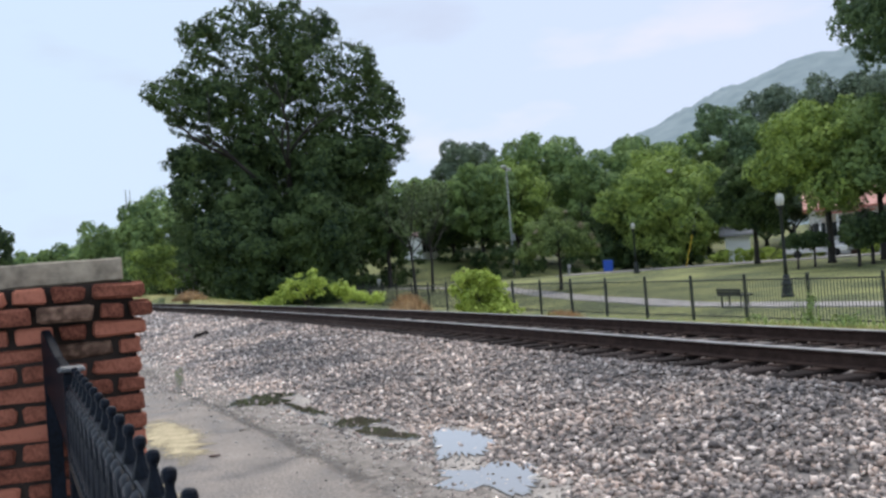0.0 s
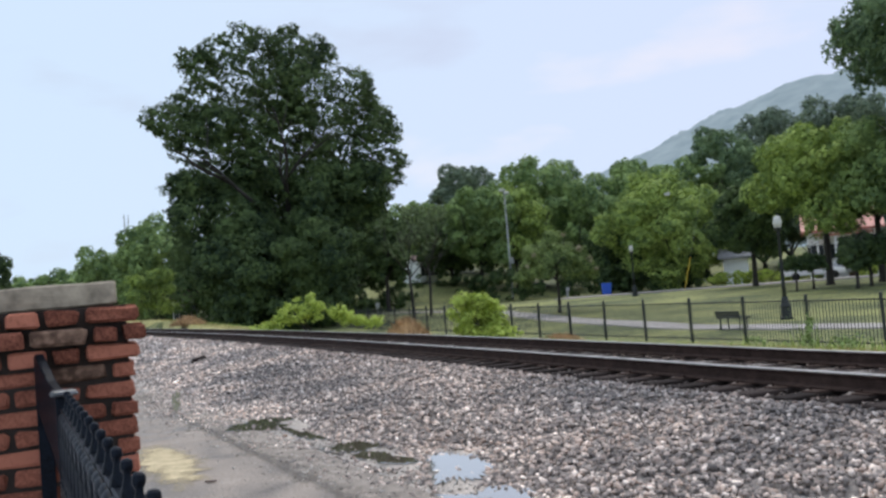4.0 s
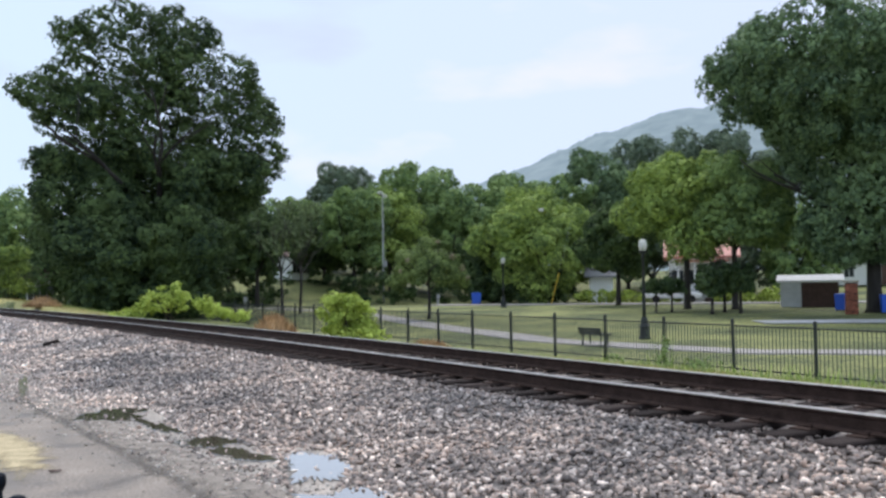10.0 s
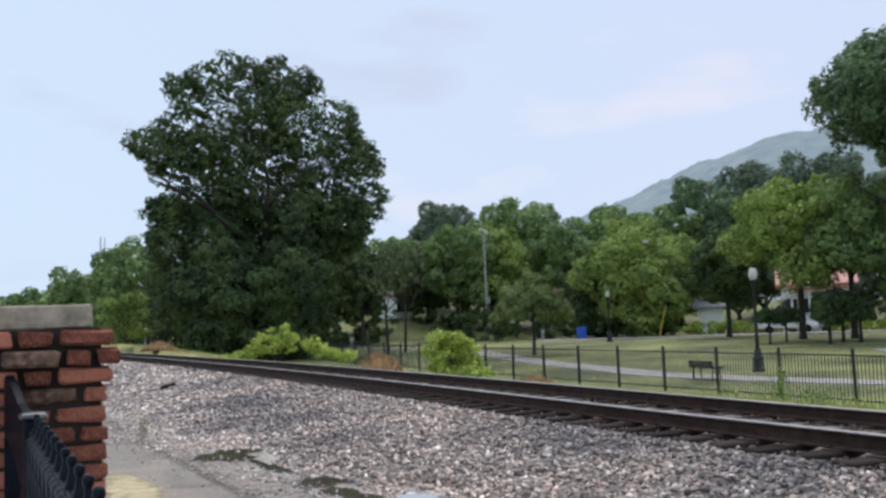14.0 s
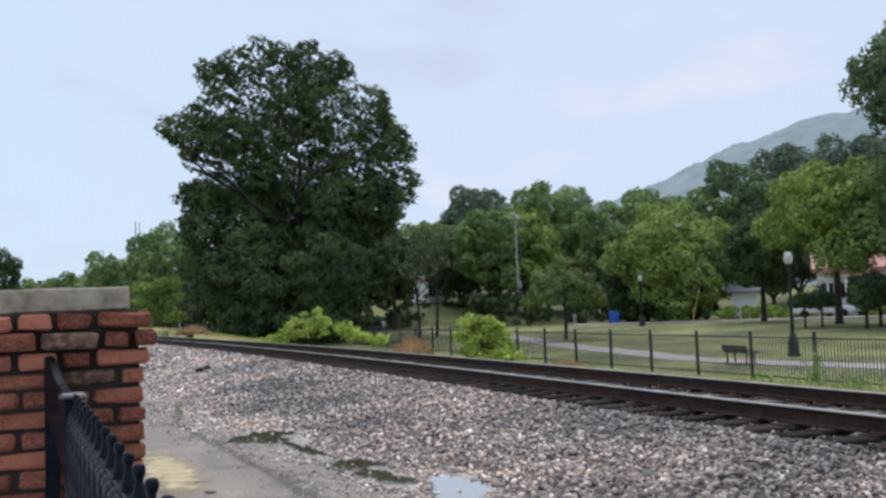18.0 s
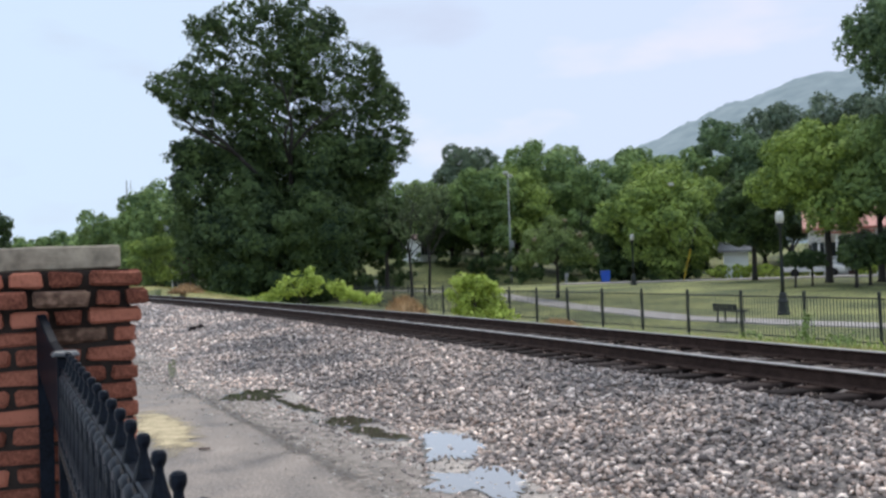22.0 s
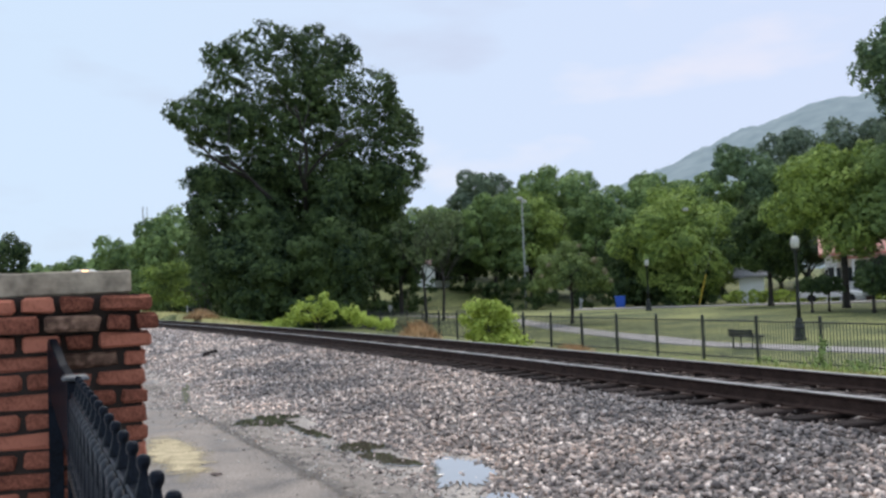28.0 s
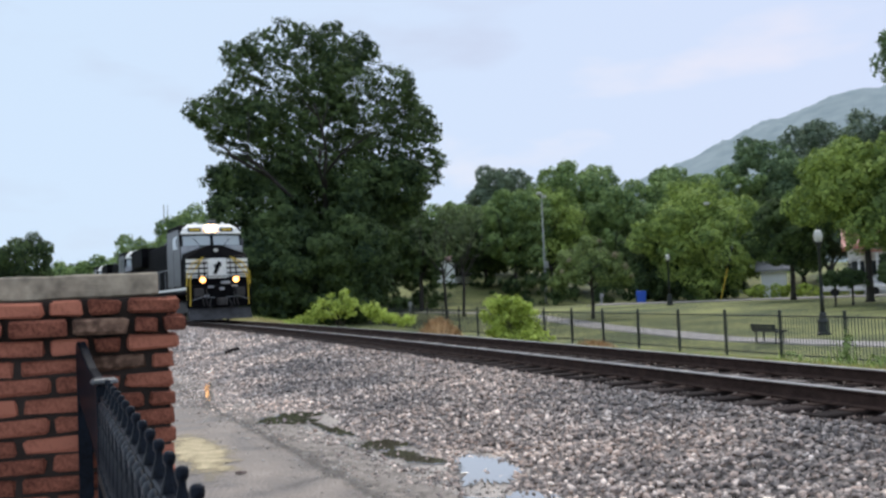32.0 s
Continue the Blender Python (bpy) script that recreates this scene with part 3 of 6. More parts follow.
def build_ballast():
    ys = [-12 + 0.5 * k for k in range(28)] + [2 + 0.2 * k for k in range(150)] + [32 + 0.8 * k for k in range(60)] + [80 + 6 * k for k in range(80)]
    vs, fs = [], []
    n = 34
    for y in ys:
        a, b = toe_x(y) - 0.25, track_x(y) + 3.25
        for i in range(n):
            x = a + (b - a) * i / (n - 1)
            vs.append((x, y, height_ballast(x, y) - 0.025))
    for j in range(len(ys) - 1):
        for i in range(n - 1):
            fs.append((j * n + i, j * n + i + 1, (j + 1) * n + i + 1, (j + 1) * n + i))
    ob = new("ground_ballast_bed", raw_mesh("ground_ballast_bed", vs, fs, M_BALLAST, True))
    tagged(ob, "raised bed of grey crushed-stone track ballast", "ballast", kind="structure")


def build_stones():
    """Loose crushed stones that cover the bed."""
    rng = np.random.default_rng(11)
    t = bmesh.new()
    bmesh.ops.create_icosphere(t, subdivisions=1, radius=1.0)
    base = np.array([v.co[:] for v in t.verts])
    t.verts.index_update()
    tri = np.array([[v.index for v in f.verts] for f in t.faces])
    t.free()
    kinds = []
    for k in range(24):
        b = (base * rng.uniform(0.55, 1.25, (len(base), 1)) + rng.normal(0, 0.16, base.shape)) * rng.uniform(0.55, 1.4, 3)
        kinds.append(b)
    spots, rusty, dusty = [], [], []
    for y0, y1, size, dens, lo in ((2.0, 9, 0.0245, 520, -0.8), (9, 17, 0.0265, 370, -0.75), (17, 30, 0.034, 190, -0.3), (30, 52, 0.05, 80, 0),
                                       (-7, 2, 0.036, 30, -0.3)):
        width = 4.9
        cnt = int((y1 - y0) * width * dens)
        yy = rng.uniform(y0, y1, cnt)
        for y in yy:
            a = toe_x(y) + lo
            b = track_x(y) - 0.86
            x = a + (b - a) * rng.random() ** 0.95
            if x < 4 and in_puddle(x, y, 0.3 if y < 7.9 else 0.75) < 1.3 and rng.random() > 0.03:
                continue
            edge = (x - a) / 1.0 + 0.35 * noise.noise(Vector((x * 1.7, y * 1.7, 8)))
            if edge < 1 and rng.random() > max(0.0, edge) ** 1.15:
                continue
            u = x - track_x(y)
            if u > -1.36 and y < 26:
                k = round((y + 4 - u * math.sin(radians(track_turn(y)))) / 0.5)
                if abs(y - (-4 + 0.5 * k + u * math.sin(radians(track_turn(y))))) < 0.125 and rng.random() < (0.5 if y < 14 else 0.3):
                    continue
            s = size * rng.uniform(0.5, 1.35) * min(1.0, 0.5 + 0.5 * max(0.0, edge)) * (0.7 if u > -1.3 else 1.0)
            brown = (x - track_x(y) + 1.72) / 0.55
            dust = 0.8 * ease((y - 8.5) / 5) * ease((2.3 + 0.15 * min(20.0, max(0.0, y - 14)) - (x - a)) / 1.6 + 0.9 * noise.noise(Vector((x * 0.8, y * 0.5, 5))))
            into = rusty if rng.random() < min(0.93, 0.8 * brown) else dusty if rng.random() < dust else spots
            into.append((x, y, max(0.003, height_ballast(x, y)) + s * rng.uniform(-0.2, 0.35), s))
        cnt = int((y1 - y0) * dens * 0.5)
        for y in rng.uniform(y0, y1, cnt):
            x = track_x(y) + rng.uniform(0.82, 2.7)
            s = size * rng.uniform(0.6, 1.3)
            spots.append((x, y, height_ballast(x, y) - 0.01, s))
        for y in rng.uniform(y0, y1, int((y1 - y0) * dens * 0.5)):
            x = track_x(y) + rng.uniform(-0.68, 0.68)
            s = size * rng.uniform(0.3, 0.65)
            rusty.append((x, y, height_ballast(x, y) - 0.02, s))
    # strays on the fines
    loose = []
    for k in range(2600):
        y = 3 + 16 * rng.random()
        x = toe_x(y) + 0.1 - abs(rng.normal(0, 0.55))
        if x > 1.0:
            s = 0.005 + 0.014 * rng.random() ** 2
            loose.append((x, y, 0.004, s))
    scatter("ballast_stones", spots, kinds, tri, rng, M_STONE, "loose angular grey and pinkish crushed ballast stones")
    scatter("dusty_stones", dusty, kinds, tri, rng, M_DUSTY, "pale dust-covered crushed stones at the foot of the ballast")
    scatter("track_stones", rusty, kinds, tri, rng, M_RUSTY, "dark rust-stained crushed stones between and beside the rails")
    scatter("loose_pebbles", loose, kinds, tri, rng, M_PEBBLE, "small pale pebbles strewn over damp gravel fines")


def scatter(name, spots, kinds, tri, rng, material, label):
    spots = np.array(spots)
    m = len(spots)
    which = rng.integers(0, 24, m)
    q = rng.normal(size=(m, 4))
    q /= np.linalg.norm(q, axis=1)[:, None]
    w, x, y, z = q.T
    R = np.stack([np.stack([1 - 2 * (y * y + z * z), 2 * (x * y - z * w), 2 * (x * z + y * w)], -1),
                  np.stack([2 * (x * y + z * w), 1 - 2 * (x * x + z * z), 2 * (y * z - x * w)], -1),
                  np.stack([2 * (x * z - y * w), 2 * (y * z + x * w), 1 - 2 * (x * x + y * y)], -1)], 1)
    K = np.stack(kinds)[which]
    V = np.einsum("nij,nkj->nki", R, K) * spots[:, 3, None, None] * np.array([1, 1, 0.85]) + spots[:, None, :3]
    nb = len(kinds[0])
    F = (tri[None] + (np.arange(m) * nb)[:, None, None]).reshape(-1, 3)
    me = bpy.data.meshes.new(name)
    V = V.reshape(-1, 3)
    me.vertices.add(len(V))
    me.vertices.foreach_set("co", V.ravel())
    me.loops.add(F.size)
    me.loops.foreach_set("vertex_index", F.ravel())
    me.polygons.add(len(F))
    me.polygons.foreach_set("loop_start", np.arange(0, F.size, 3))
    me.update(calc_edges=True)
    me.materials.append(material)
    tagged(new(name, me), label, "gravel", kind="stuff")


def rail_mesh(profile, off, ys, z0):
    bm = bmesh.new()
    rings = []
    for y in ys:
        a = radians(track_turn(y))
        rings.append([bm.verts.new((track_x(y) + (off + px) * math.cos(a), y + (off + px) * math.sin(a), rail_z(y) + z0 + pz)) for px, pz in profile])
    n = len(profile)
    for a, b in zip(rings, rings[1:]):
        for k in range(n):
            bm.faces.new((a[k], a[(k + 1) % n], b[(k + 1) % n], b[k]))
    bm.faces.new(rings[0][::-1])
    bm.faces.new(rings[-1])
    bmesh.ops.recalc_face_normals(bm, faces=bm.faces[:])
    return bm


def build_track():
    tr = thing("railway_track", Matrix(), "single standard-gauge railway track with rusty rails on timber ties", "railway track")
    ys = [-14, 0, 5, 8, 10, 12] + [14 + 2 * k for k in range(25)] + [66, 80, 100, 160, 240, 340, 480, 640]
    web = [(-0.07, 0), (0.07, 0), (0.07, 0.012), (0.012, 0.035), (0.010, 0.115), (0.036, 0.128), (0.036, 0.147), (-0.036, 0.147), (-0.036, 0.128),
           (-0.010, 0.115), (-0.012, 0.035), (-0.07, 0.012)]
    head = [(-0.029, 0), (0.029, 0), (0.020, 0.010), (-0.020, 0.010)]
    z0 = -0.157
    for s in (-0.7525, 0.7525):
        r = part("rail", rail_mesh(web, s, ys, z0), M_RAIL, tr)
        part("rail_head", rail_mesh(head, s, ys, z0 + 0.147), M_HEAD, r, "polished steel running surface")
    tie = mesh_of("tie", box(2.59, 0.23, 0.18, (0, 0, -0.09), 0.012), M_TIE)
    plate = mesh_of("tie_plate", box(0.36, 0.19, 0.018, (0, 0, 0.003), 0.004), M_RAIL)
    spike = mesh_of("spike", lathe([(0.010, 0.0), (0.010, 0.02), (0.019, 0.022), (0.012, 0.034)], 6), M_RAIL)
    rng = random.Random(3)
    for k in range(230):
        y = -4 + 0.5 * k
        c = track_x(y)
        a = track_turn(y) + rng.uniform(-0.7, 0.7)
        t = share("tie", tie, tr, pose(c + rng.uniform(-0.05, 0.05), y, rail_z(y) + z0 - 0.012, 0, 0, a))
        if y < 24:
            for s in (-0.7525, 0.7525):
                share("tie_plate", plate, t, pose(s, 0, 0))
                if y < 14:
                    for dx in (-0.1, 0.1):
                        share("spike", spike, t, pose(s + dx, rng.choice((-0.05, 0.05)), 0.012))


def blob_mesh(rx, ry, seed, material, name, z=0.0, n=40, rough=0.35, ragged=0.0):
    rng = random.Random(seed)
    ph = [rng.uniform(0, 6.28) for _ in range(5)]
    am = [rough / (k + 1.2) * rng.uniform(0.5, 1.2) for k in range(5)]
    bm = bmesh.new()
    ring, rin = [], []
    for k in range(n):
        a = 2 * math.pi * k / n
        r = 1 + sum(am[i] * math.sin((i + 2) * a + ph[i]) for i in range(5)) + ragged * noise.noise(Vector((math.cos(a) * 7, math.sin(a) * 7, seed)))
        ring.append(bm.verts.new((rx * r * math.cos(a), ry * r * math.sin(a), -0.003)))
        rin.append(bm.verts.new((rx * r * 0.93 * math.cos(a), ry * r * 0.93 * math.sin(a), z)))
    for k in range(n):
        bm.faces.new((ring[k], ring[(k + 1) % n], rin[(k + 1) % n], rin[k]))
    bm.faces.new(rin)
    return mesh_of(name, bm, material)


def build_ground_marks():
    # standing rain water
    for x, y, rx, ry, turn, s, label in PUDDLES:
        ob = new("puddle", blob_mesh(rx * 1.15, ry * 1.15, s, M_FILM if y > 15 else M_WATER, "puddle", 0.0, 70, 0.4, 0.45))
        ob.matrix_world = pose(x, y, 0.013 if y > 15 else 0.010, 0, 0, turn)
        tagged(ob, label, "puddle", "puddles beside the ballast")
    for x, y, rx, ry, s in ((1.05, 9.9, 0.26, 1.4, 12), (0.62, 7.2, 0.14, 0.9, 13), (1.05, 6.0, 0.20, 0.4, 15)):
        bm = bmesh.new()
        for q in range(40):
            a = 2 * math.pi * q / 40
            bm.verts.new((rx * 1.55 * math.cos(a), ry * 1.4 * math.sin(a), 0))
        bm.faces.new(bm.verts[:])
        ob = new("sand_patch", mesh_of("sand_patch", bm, M_SAND))
        ob.location = (x, y, 0.009)
        tagged(ob, "pale yellow sand washed onto the asphalt", "sand", "sand washed over the asphalt")
    for nm, x, y, w, ln, z, material, label in (("pavement_spill", 1.93, 10.0, 0.95, 18.0, 0.004, M_SPILL, "gravel fines spilled over the asphalt edge"),
                                                ("pavement_damp", 1.86, 10.6, 0.34, 8.0, 0.0065, M_DAMP, "dark damp stain along the asphalt edge")):
        bm = bmesh.new()
        bmesh.ops.create_grid(bm, x_segments=4, y_segments=30, size=0.5)
        for v in bm.verts:
            v.co = Vector((v.co.x * w, v.co.y * ln, 0))
        ob = new(nm, mesh_of(nm, bm, material))
        ob.matrix_world = pose(x, y, z, 0, 0, 2.7)
        tagged(ob, label, "gravel", kind="structure")
    # lost timber and small litter
    d = thing("timber_offcut", pose(3.62, 25.2, height_ballast(3.62, 25.2) + 0.06, 0, -15, 0), "dark broken timber offcut lying on the ballast", "timber")
    part("offcut", box(0.42, 0.14, 0.11, (0, 0, 0), 0.02, taper=0.85), M_TIE, d)
    for k, (x, y) in enumerate(((1.25, 8.45), (1.02, 13.2), (1.6, 16.8))):
        ob = new("dead_leaf", blob_mesh(0.05, 0.028, 30 + k, M_BROWN, "dead_leaf", 0.006, 14, 0.4))
        ob.location = (x, y, 0.014)
        tagged(ob, "curled brown dead leaf on the asphalt", "leaf")


# ---- brick pillar ----


# brick widths of the upper courses on the face towards the viewer
BOND = {0: (107, 53, 55, 93), 1: (50, 100, 97, 42, 40), 2: (105, 62, 44, 92), 3: (43, 102, 100, 38), 4: (106, 48, 50, 88), 5: (43, 101, 62, 38),
        6: (103, 50, 48, 92), 7: (47, 102, 98, 40), 8: (97, 50, 52, 95), 9: (43, 100, 99, 42)}


def build_pillar():
    cx, front, half = -0.015, 3.40, 0.295
    cy = front + half
    p = thing("brick_pillar", pose(cx, cy, 0, 0, 0, 0), "square red brick pillar with corbelled top and concrete cap", "pillar")
    part("mortar_core", box(2 * half - 0.03, 2 * half - 0.03, 1.55, (0, 0, 0.775)), M_MORTAR, p, "dark recessed mortar")
    course, joint = 0.0647, 0.021
    meshes = {}
    rng = random.Random(8)

    def brick_mesh(length, v):
        key = (round(length, 3), v)
        if key not in meshes:
            r = random.Random(hash(key) % 1000 + v)
            bm = box(length, 0.095, course - 0.0145, (0, 0, 0), 0.008)
            for q in bm.verts:
                q.co += Vector((r.uniform(-1, 1), r.uniform(-1, 1), r.uniform(-1, 1))) * 0.0048
            meshes[key] = mesh_of("brick", bm, M_BRICK2 if v == 4 else M_BRICK)
        return meshes[key]
    top = 1.552
    for c in range(24):
        z = top - course * (c + 0.5)
        out = {0: 0.024, 1: 0.042, 2: 0.020}.get(c, 0.0)
        h = half + out
        s, hd = (2 * h - 3 * joint) * 0.335, (2 * h - 3 * joint) * 0.165
        bond = BOND.get(c)
        for side in range(4):
            e1, e2, e3 = rng.uniform(-0.012, 0.012), rng.uniform(-0.018, 0.018), rng.uniform(-0.01, 0.01)
            row = [s + e1, hd - e1 + e2, hd - e2 + e3, s - e3] if c % 2 == 0 else [hd + e1 * 0.5, s - e1 * 0.5 + e2 * 1.6, s - e2 * 1.6 + e3, hd - e3]
            if side == 0 and bond:
                free = 2 * h - joint * (len(bond) - 1)
                row = [free * w / sum(bond) for w in bond]
            x = -h
            for k, ln in enumerate(row):
                if side in (1, 3) and k in (0, 3):
                    # corner bricks of the long faces already fill the corner
                    mm = ln - 0.098
                    ctr = x + (0.098 + mm / 2 if k == 0 else mm / 2)
                    if mm < 0.02:
                        x += ln + joint
                        continue
                    me_len = mm
                else:
                    me_len, ctr = ln, x + ln / 2
                jitter = rng.uniform(-0.006, 0.006)
                loc = Vector((ctr, -h + 0.0475 + jitter, z + rng.uniform(-0.0015, 0.0015)))
                m = pose(0, 0, 0, 0, 0, 90 * side) @ Matrix.Translation(loc) @ pose(0, 0, 0, rng.uniform(-0.8, 0.8), rng.uniform(-0.6, 0.6), rng.uniform(-0.6, 0.6))
                share("brick", brick_mesh(me_len, rng.choice((0, 1, 2, 3, 0, 1, 2, 3, 0, 1, 2, 3, 4))), p, m)
                x += ln + joint
    bm = box(0.535, 0.535, 0.081, (0, 0, 0), 0.006)
    bmesh.ops.subdivide_edges(bm, edges=bm.edges[:], cuts=5, use_grid_fill=True)
    for v in bm.verts:
        v.co += Vector([0.004 * noise.noise(v.co * 14 + Vector((k, 0, 0))) for k in (0, 5, 9)])
    cap = part("cap", bm, M_CAP, p, "weathered grey concrete cap slab")
    cap.matrix_basis = pose(-0.012, 0, 1.592, 0, -0.5, 0)


# ---- iron fence beside the viewer ----


def iron_fence():
    x_at = lambda y: 0.146 - 0.033 * y
    f = thing("iron_fence", Matrix(), "black wrought-iron fence with knob finials beside the brick pillar", "fence")
    y0, y1 = -3.0, 3.37
    ang = math.degrees(math.atan(0.034))
    ln = (y1 - y0) / math.cos(radians(ang))
    for z, h, w, nm in ((1.246, 0.014, 0.022, "top_rail"), (1.035, 0.016, 0.034, "middle_rail"), (0.16, 0.016, 0.034, "bottom_rail")):
        part(nm, box(w, ln, h, (0, 0, 0), 0.003), M_IRON, f).matrix_basis = pose(x_at((y0 + y1) / 2), (y0 + y1) / 2, z, 0, 0, ang)
    pk = bmesh.new()
    lathe([(0.008, 0.11), (0.008, 1.00), (0.010, 1.06), (0.016, 1.12), (0.0175, 1.18), (0.0165, 1.240)], 8, bm=pk)
    lathe([(0.0165, 1.240), (0.0125, 1.258), (0.0085, 1.272), (0.0056, 1.285), (0.0056, 1.290), (0.0088, 1.296), (0.0094, 1.301), (0.0085, 1.307), (0.0055, 1.310), (0.002, 1.311)], 10, bm=pk)
    picket = mesh_of("picket", pk, M_IRON)
    kb = mesh_of("collar", lathe([(0.006, -0.015), (0.011, -0.010), (0.0145, 0.0), (0.011, 0.010), (0.006, 0.015)], 10), M_IRON, True)
    kn = mesh_of("knob", lathe([(0.005, -0.012), (0.010, -0.008), (0.013, 0.0), (0.010, 0.008), (0.005, 0.012)], 8), M_RUSTPAINT, True)
    rg = bmesh.new()
    tube([(0, 0.064 * math.cos(2 * math.pi * k / 20), 1.150 + 0.088 * math.sin(2 * math.pi * k / 20)) for k in range(21)], 0.0125, 8, rg)
    ring = mesh_of("ring", rg, M_IRON, True)
    sc = bmesh.new()
    pts = []
    for k in range(26):
        a = k / 25 * 2.0 * math.pi * 1.3
        r = 0.012 + 0.036 * k / 25
        pts.append((0.0, r * math.cos(a), 1.06 + r * math.sin(a)))
    tube(pts, 0.009, 5, sc)
    scroll = mesh_of("scroll", sc, M_IRON, True)
    y = 2.866
    k = 0
    while y > y0:
        p = share("picket", picket, f, pose(x_at(y), y, 0))
        share("collar", kb, p, pose(-0.018, 0, 1.058))
        share("collar", kb, f, pose(x_at(y - 0.0675) - 0.018, y - 0.0675, 1.058))
        share("knob", kn, p, pose(-0.02, 0, 1.035))
        share("knob", kn, f, pose(x_at(y - 0.0675) - 0.02, y - 0.0675, 1.035))
        share("ring", ring, f, pose(x_at(y - 0.0675) - 0.012, y - 0.0675, 0))
        share("ring", ring, f, pose(x_at(y) - 0.014, y, 0))
        share("scroll", scroll, f, pose(x_at(y - 0.0675), y - 0.0675, 0, 0, 0, 0 if k % 2 else 180))
        y -= 0.135
        k += 1
    # end post with flat cap, and the ramped bracket to the pillar
    post = part("end_post", box(0.05, 0.05, 1.285, (0, 0, 0.6425), 0.004), M_IRON, f)
    post.matrix_basis = pose(x_at(3.04), 3.04, 0, 0, 0, ang)
    part("post_cap", box(0.084, 0.084, 0.016, (0, 0, 1.296), 0.005, taper=0.8), M_CAP_SHEEN, post, "iron post cap, grey with painted sky reflection")
    prof = [(3.385, 1.395), (3.365, 1.408), (3.30, 1.375), (3.20, 1.325), (3.06, 1.285), (3.06, 1.02), (3.20, 1.12), (3.33, 1.20), (3.385, 1.24)]
    ramp = prism(prof, -0.014, 0.014, bevel=0.003)
    for v in ramp.verts:
        v.co.x += 0.047 - 0.20 * (v.co.y - 3.04)
    part("ramp_bracket", ramp, M_IRON, f)
    part("wall_strap", box(0.046, 0.018, 1.24, (-0.012, 3.372, 0.64), 0.003), M_IRON, f)
    for yy in (-2.9, 0.2):
        q = part("post", box(0.045, 0.045, 1.2, (0, 0, 0.6), 0.004), M_IRON, f)
        q.matrix_basis = pose(x_at(yy), yy, 0, 0, 0, ang)
        part("post_cap", box(0.072, 0.072, 0.022, (0, 0, 1.211), 0.006, taper=0.8), M_IRON, q)


# ---- park fence ----


def park_fence():
    f = thing("park_fence", pose(17.9, 0, 0), "long black aluminium picket fence along the park", "fence")
    pitch, first = 2.37, 13.78
    post = mesh_of("post", box(0.065, 0.065, 1.40, (0, 0, 0.0), 0.006), M_POST)
    pcap = mesh_of("post_cap", box(0.08, 0.08, 0.03, (0, 0, 0.715), 0.008, taper=0.6), M_POST)
    rail = mesh_of("rail", box(0.03, pitch - 0.066, 0.032, (0, 0, 0), 0.004), M_POST)
    picket = mesh_of("picket", box(0.016, 0.016, 1.16, (0, 0, 0), 0.003), M_POST)
    rest = bmesh.new()
    rng = random.Random(5)
    for k in range(-7, 36):
        y = first + pitch * k
        z = -0.11 + 0.0055 * (y - 14) + 0.012 * math.sin(y * 0.15)
        t = share("post", post, f, pose(0, y, z, rng.uniform(-0.6, 0.6), rng.uniform(-0.6, 0.6), 0))
        share("post_cap", pcap, t, Matrix())
        for zz in (0.565, -0.48):
            share("rail", rail, f, pose(0, y + pitch / 2, z + zz))
        for i in range(1, 22):
            yy = y + pitch * i / 22
            if -1 <= k <= 12:
                share("picket", picket, f, pose(0, yy, z + 0.02))
            else:
                box(0.016, 0.016, 1.16, (0, yy, z + 0.02), 0, rest)
    tagged(part("far_picket_run", rest, M_POST, f, "far black pickets"), kind="stuff")


def left_railing():
    f = thing("platform_railing", Matrix(), "black iron railing at the far end of the platform", "fence")
    for k in range(6):
        x = -2.6 - 2.0 * k
        part("post", box(0.07, 0.07, 1.55, (x, 33.2, 0.775), 0.006), M_IRON, f)
        for zz in (0.2, 1.35):
            part("rail", box(1.93, 0.03, 0.04, (x - 1.0, 33.2, zz), 0.005), M_IRON, f)
        for i in range(1, 14):
            part("picket", box(0.02, 0.02, 1.3, (x - 2.0 * i / 14, 33.2, 0.83)), M_IRON, f)


# ---- vegetation ----


def ripple(p, wave, seed):
    """A smooth random field of about unit spread over points p, with lumps `wave` metres across."""
    rng = np.random.default_rng(seed)
    out = np.zeros(len(p))
    for k in range(7):
        d = rng.normal(size=3)
        d *= 3.14159 / wave * rng.uniform(0.65, 1.4) / np.linalg.norm(d)
        out += np.sin(p @ d + rng.uniform(0, 6.28))
    return out / 1.87


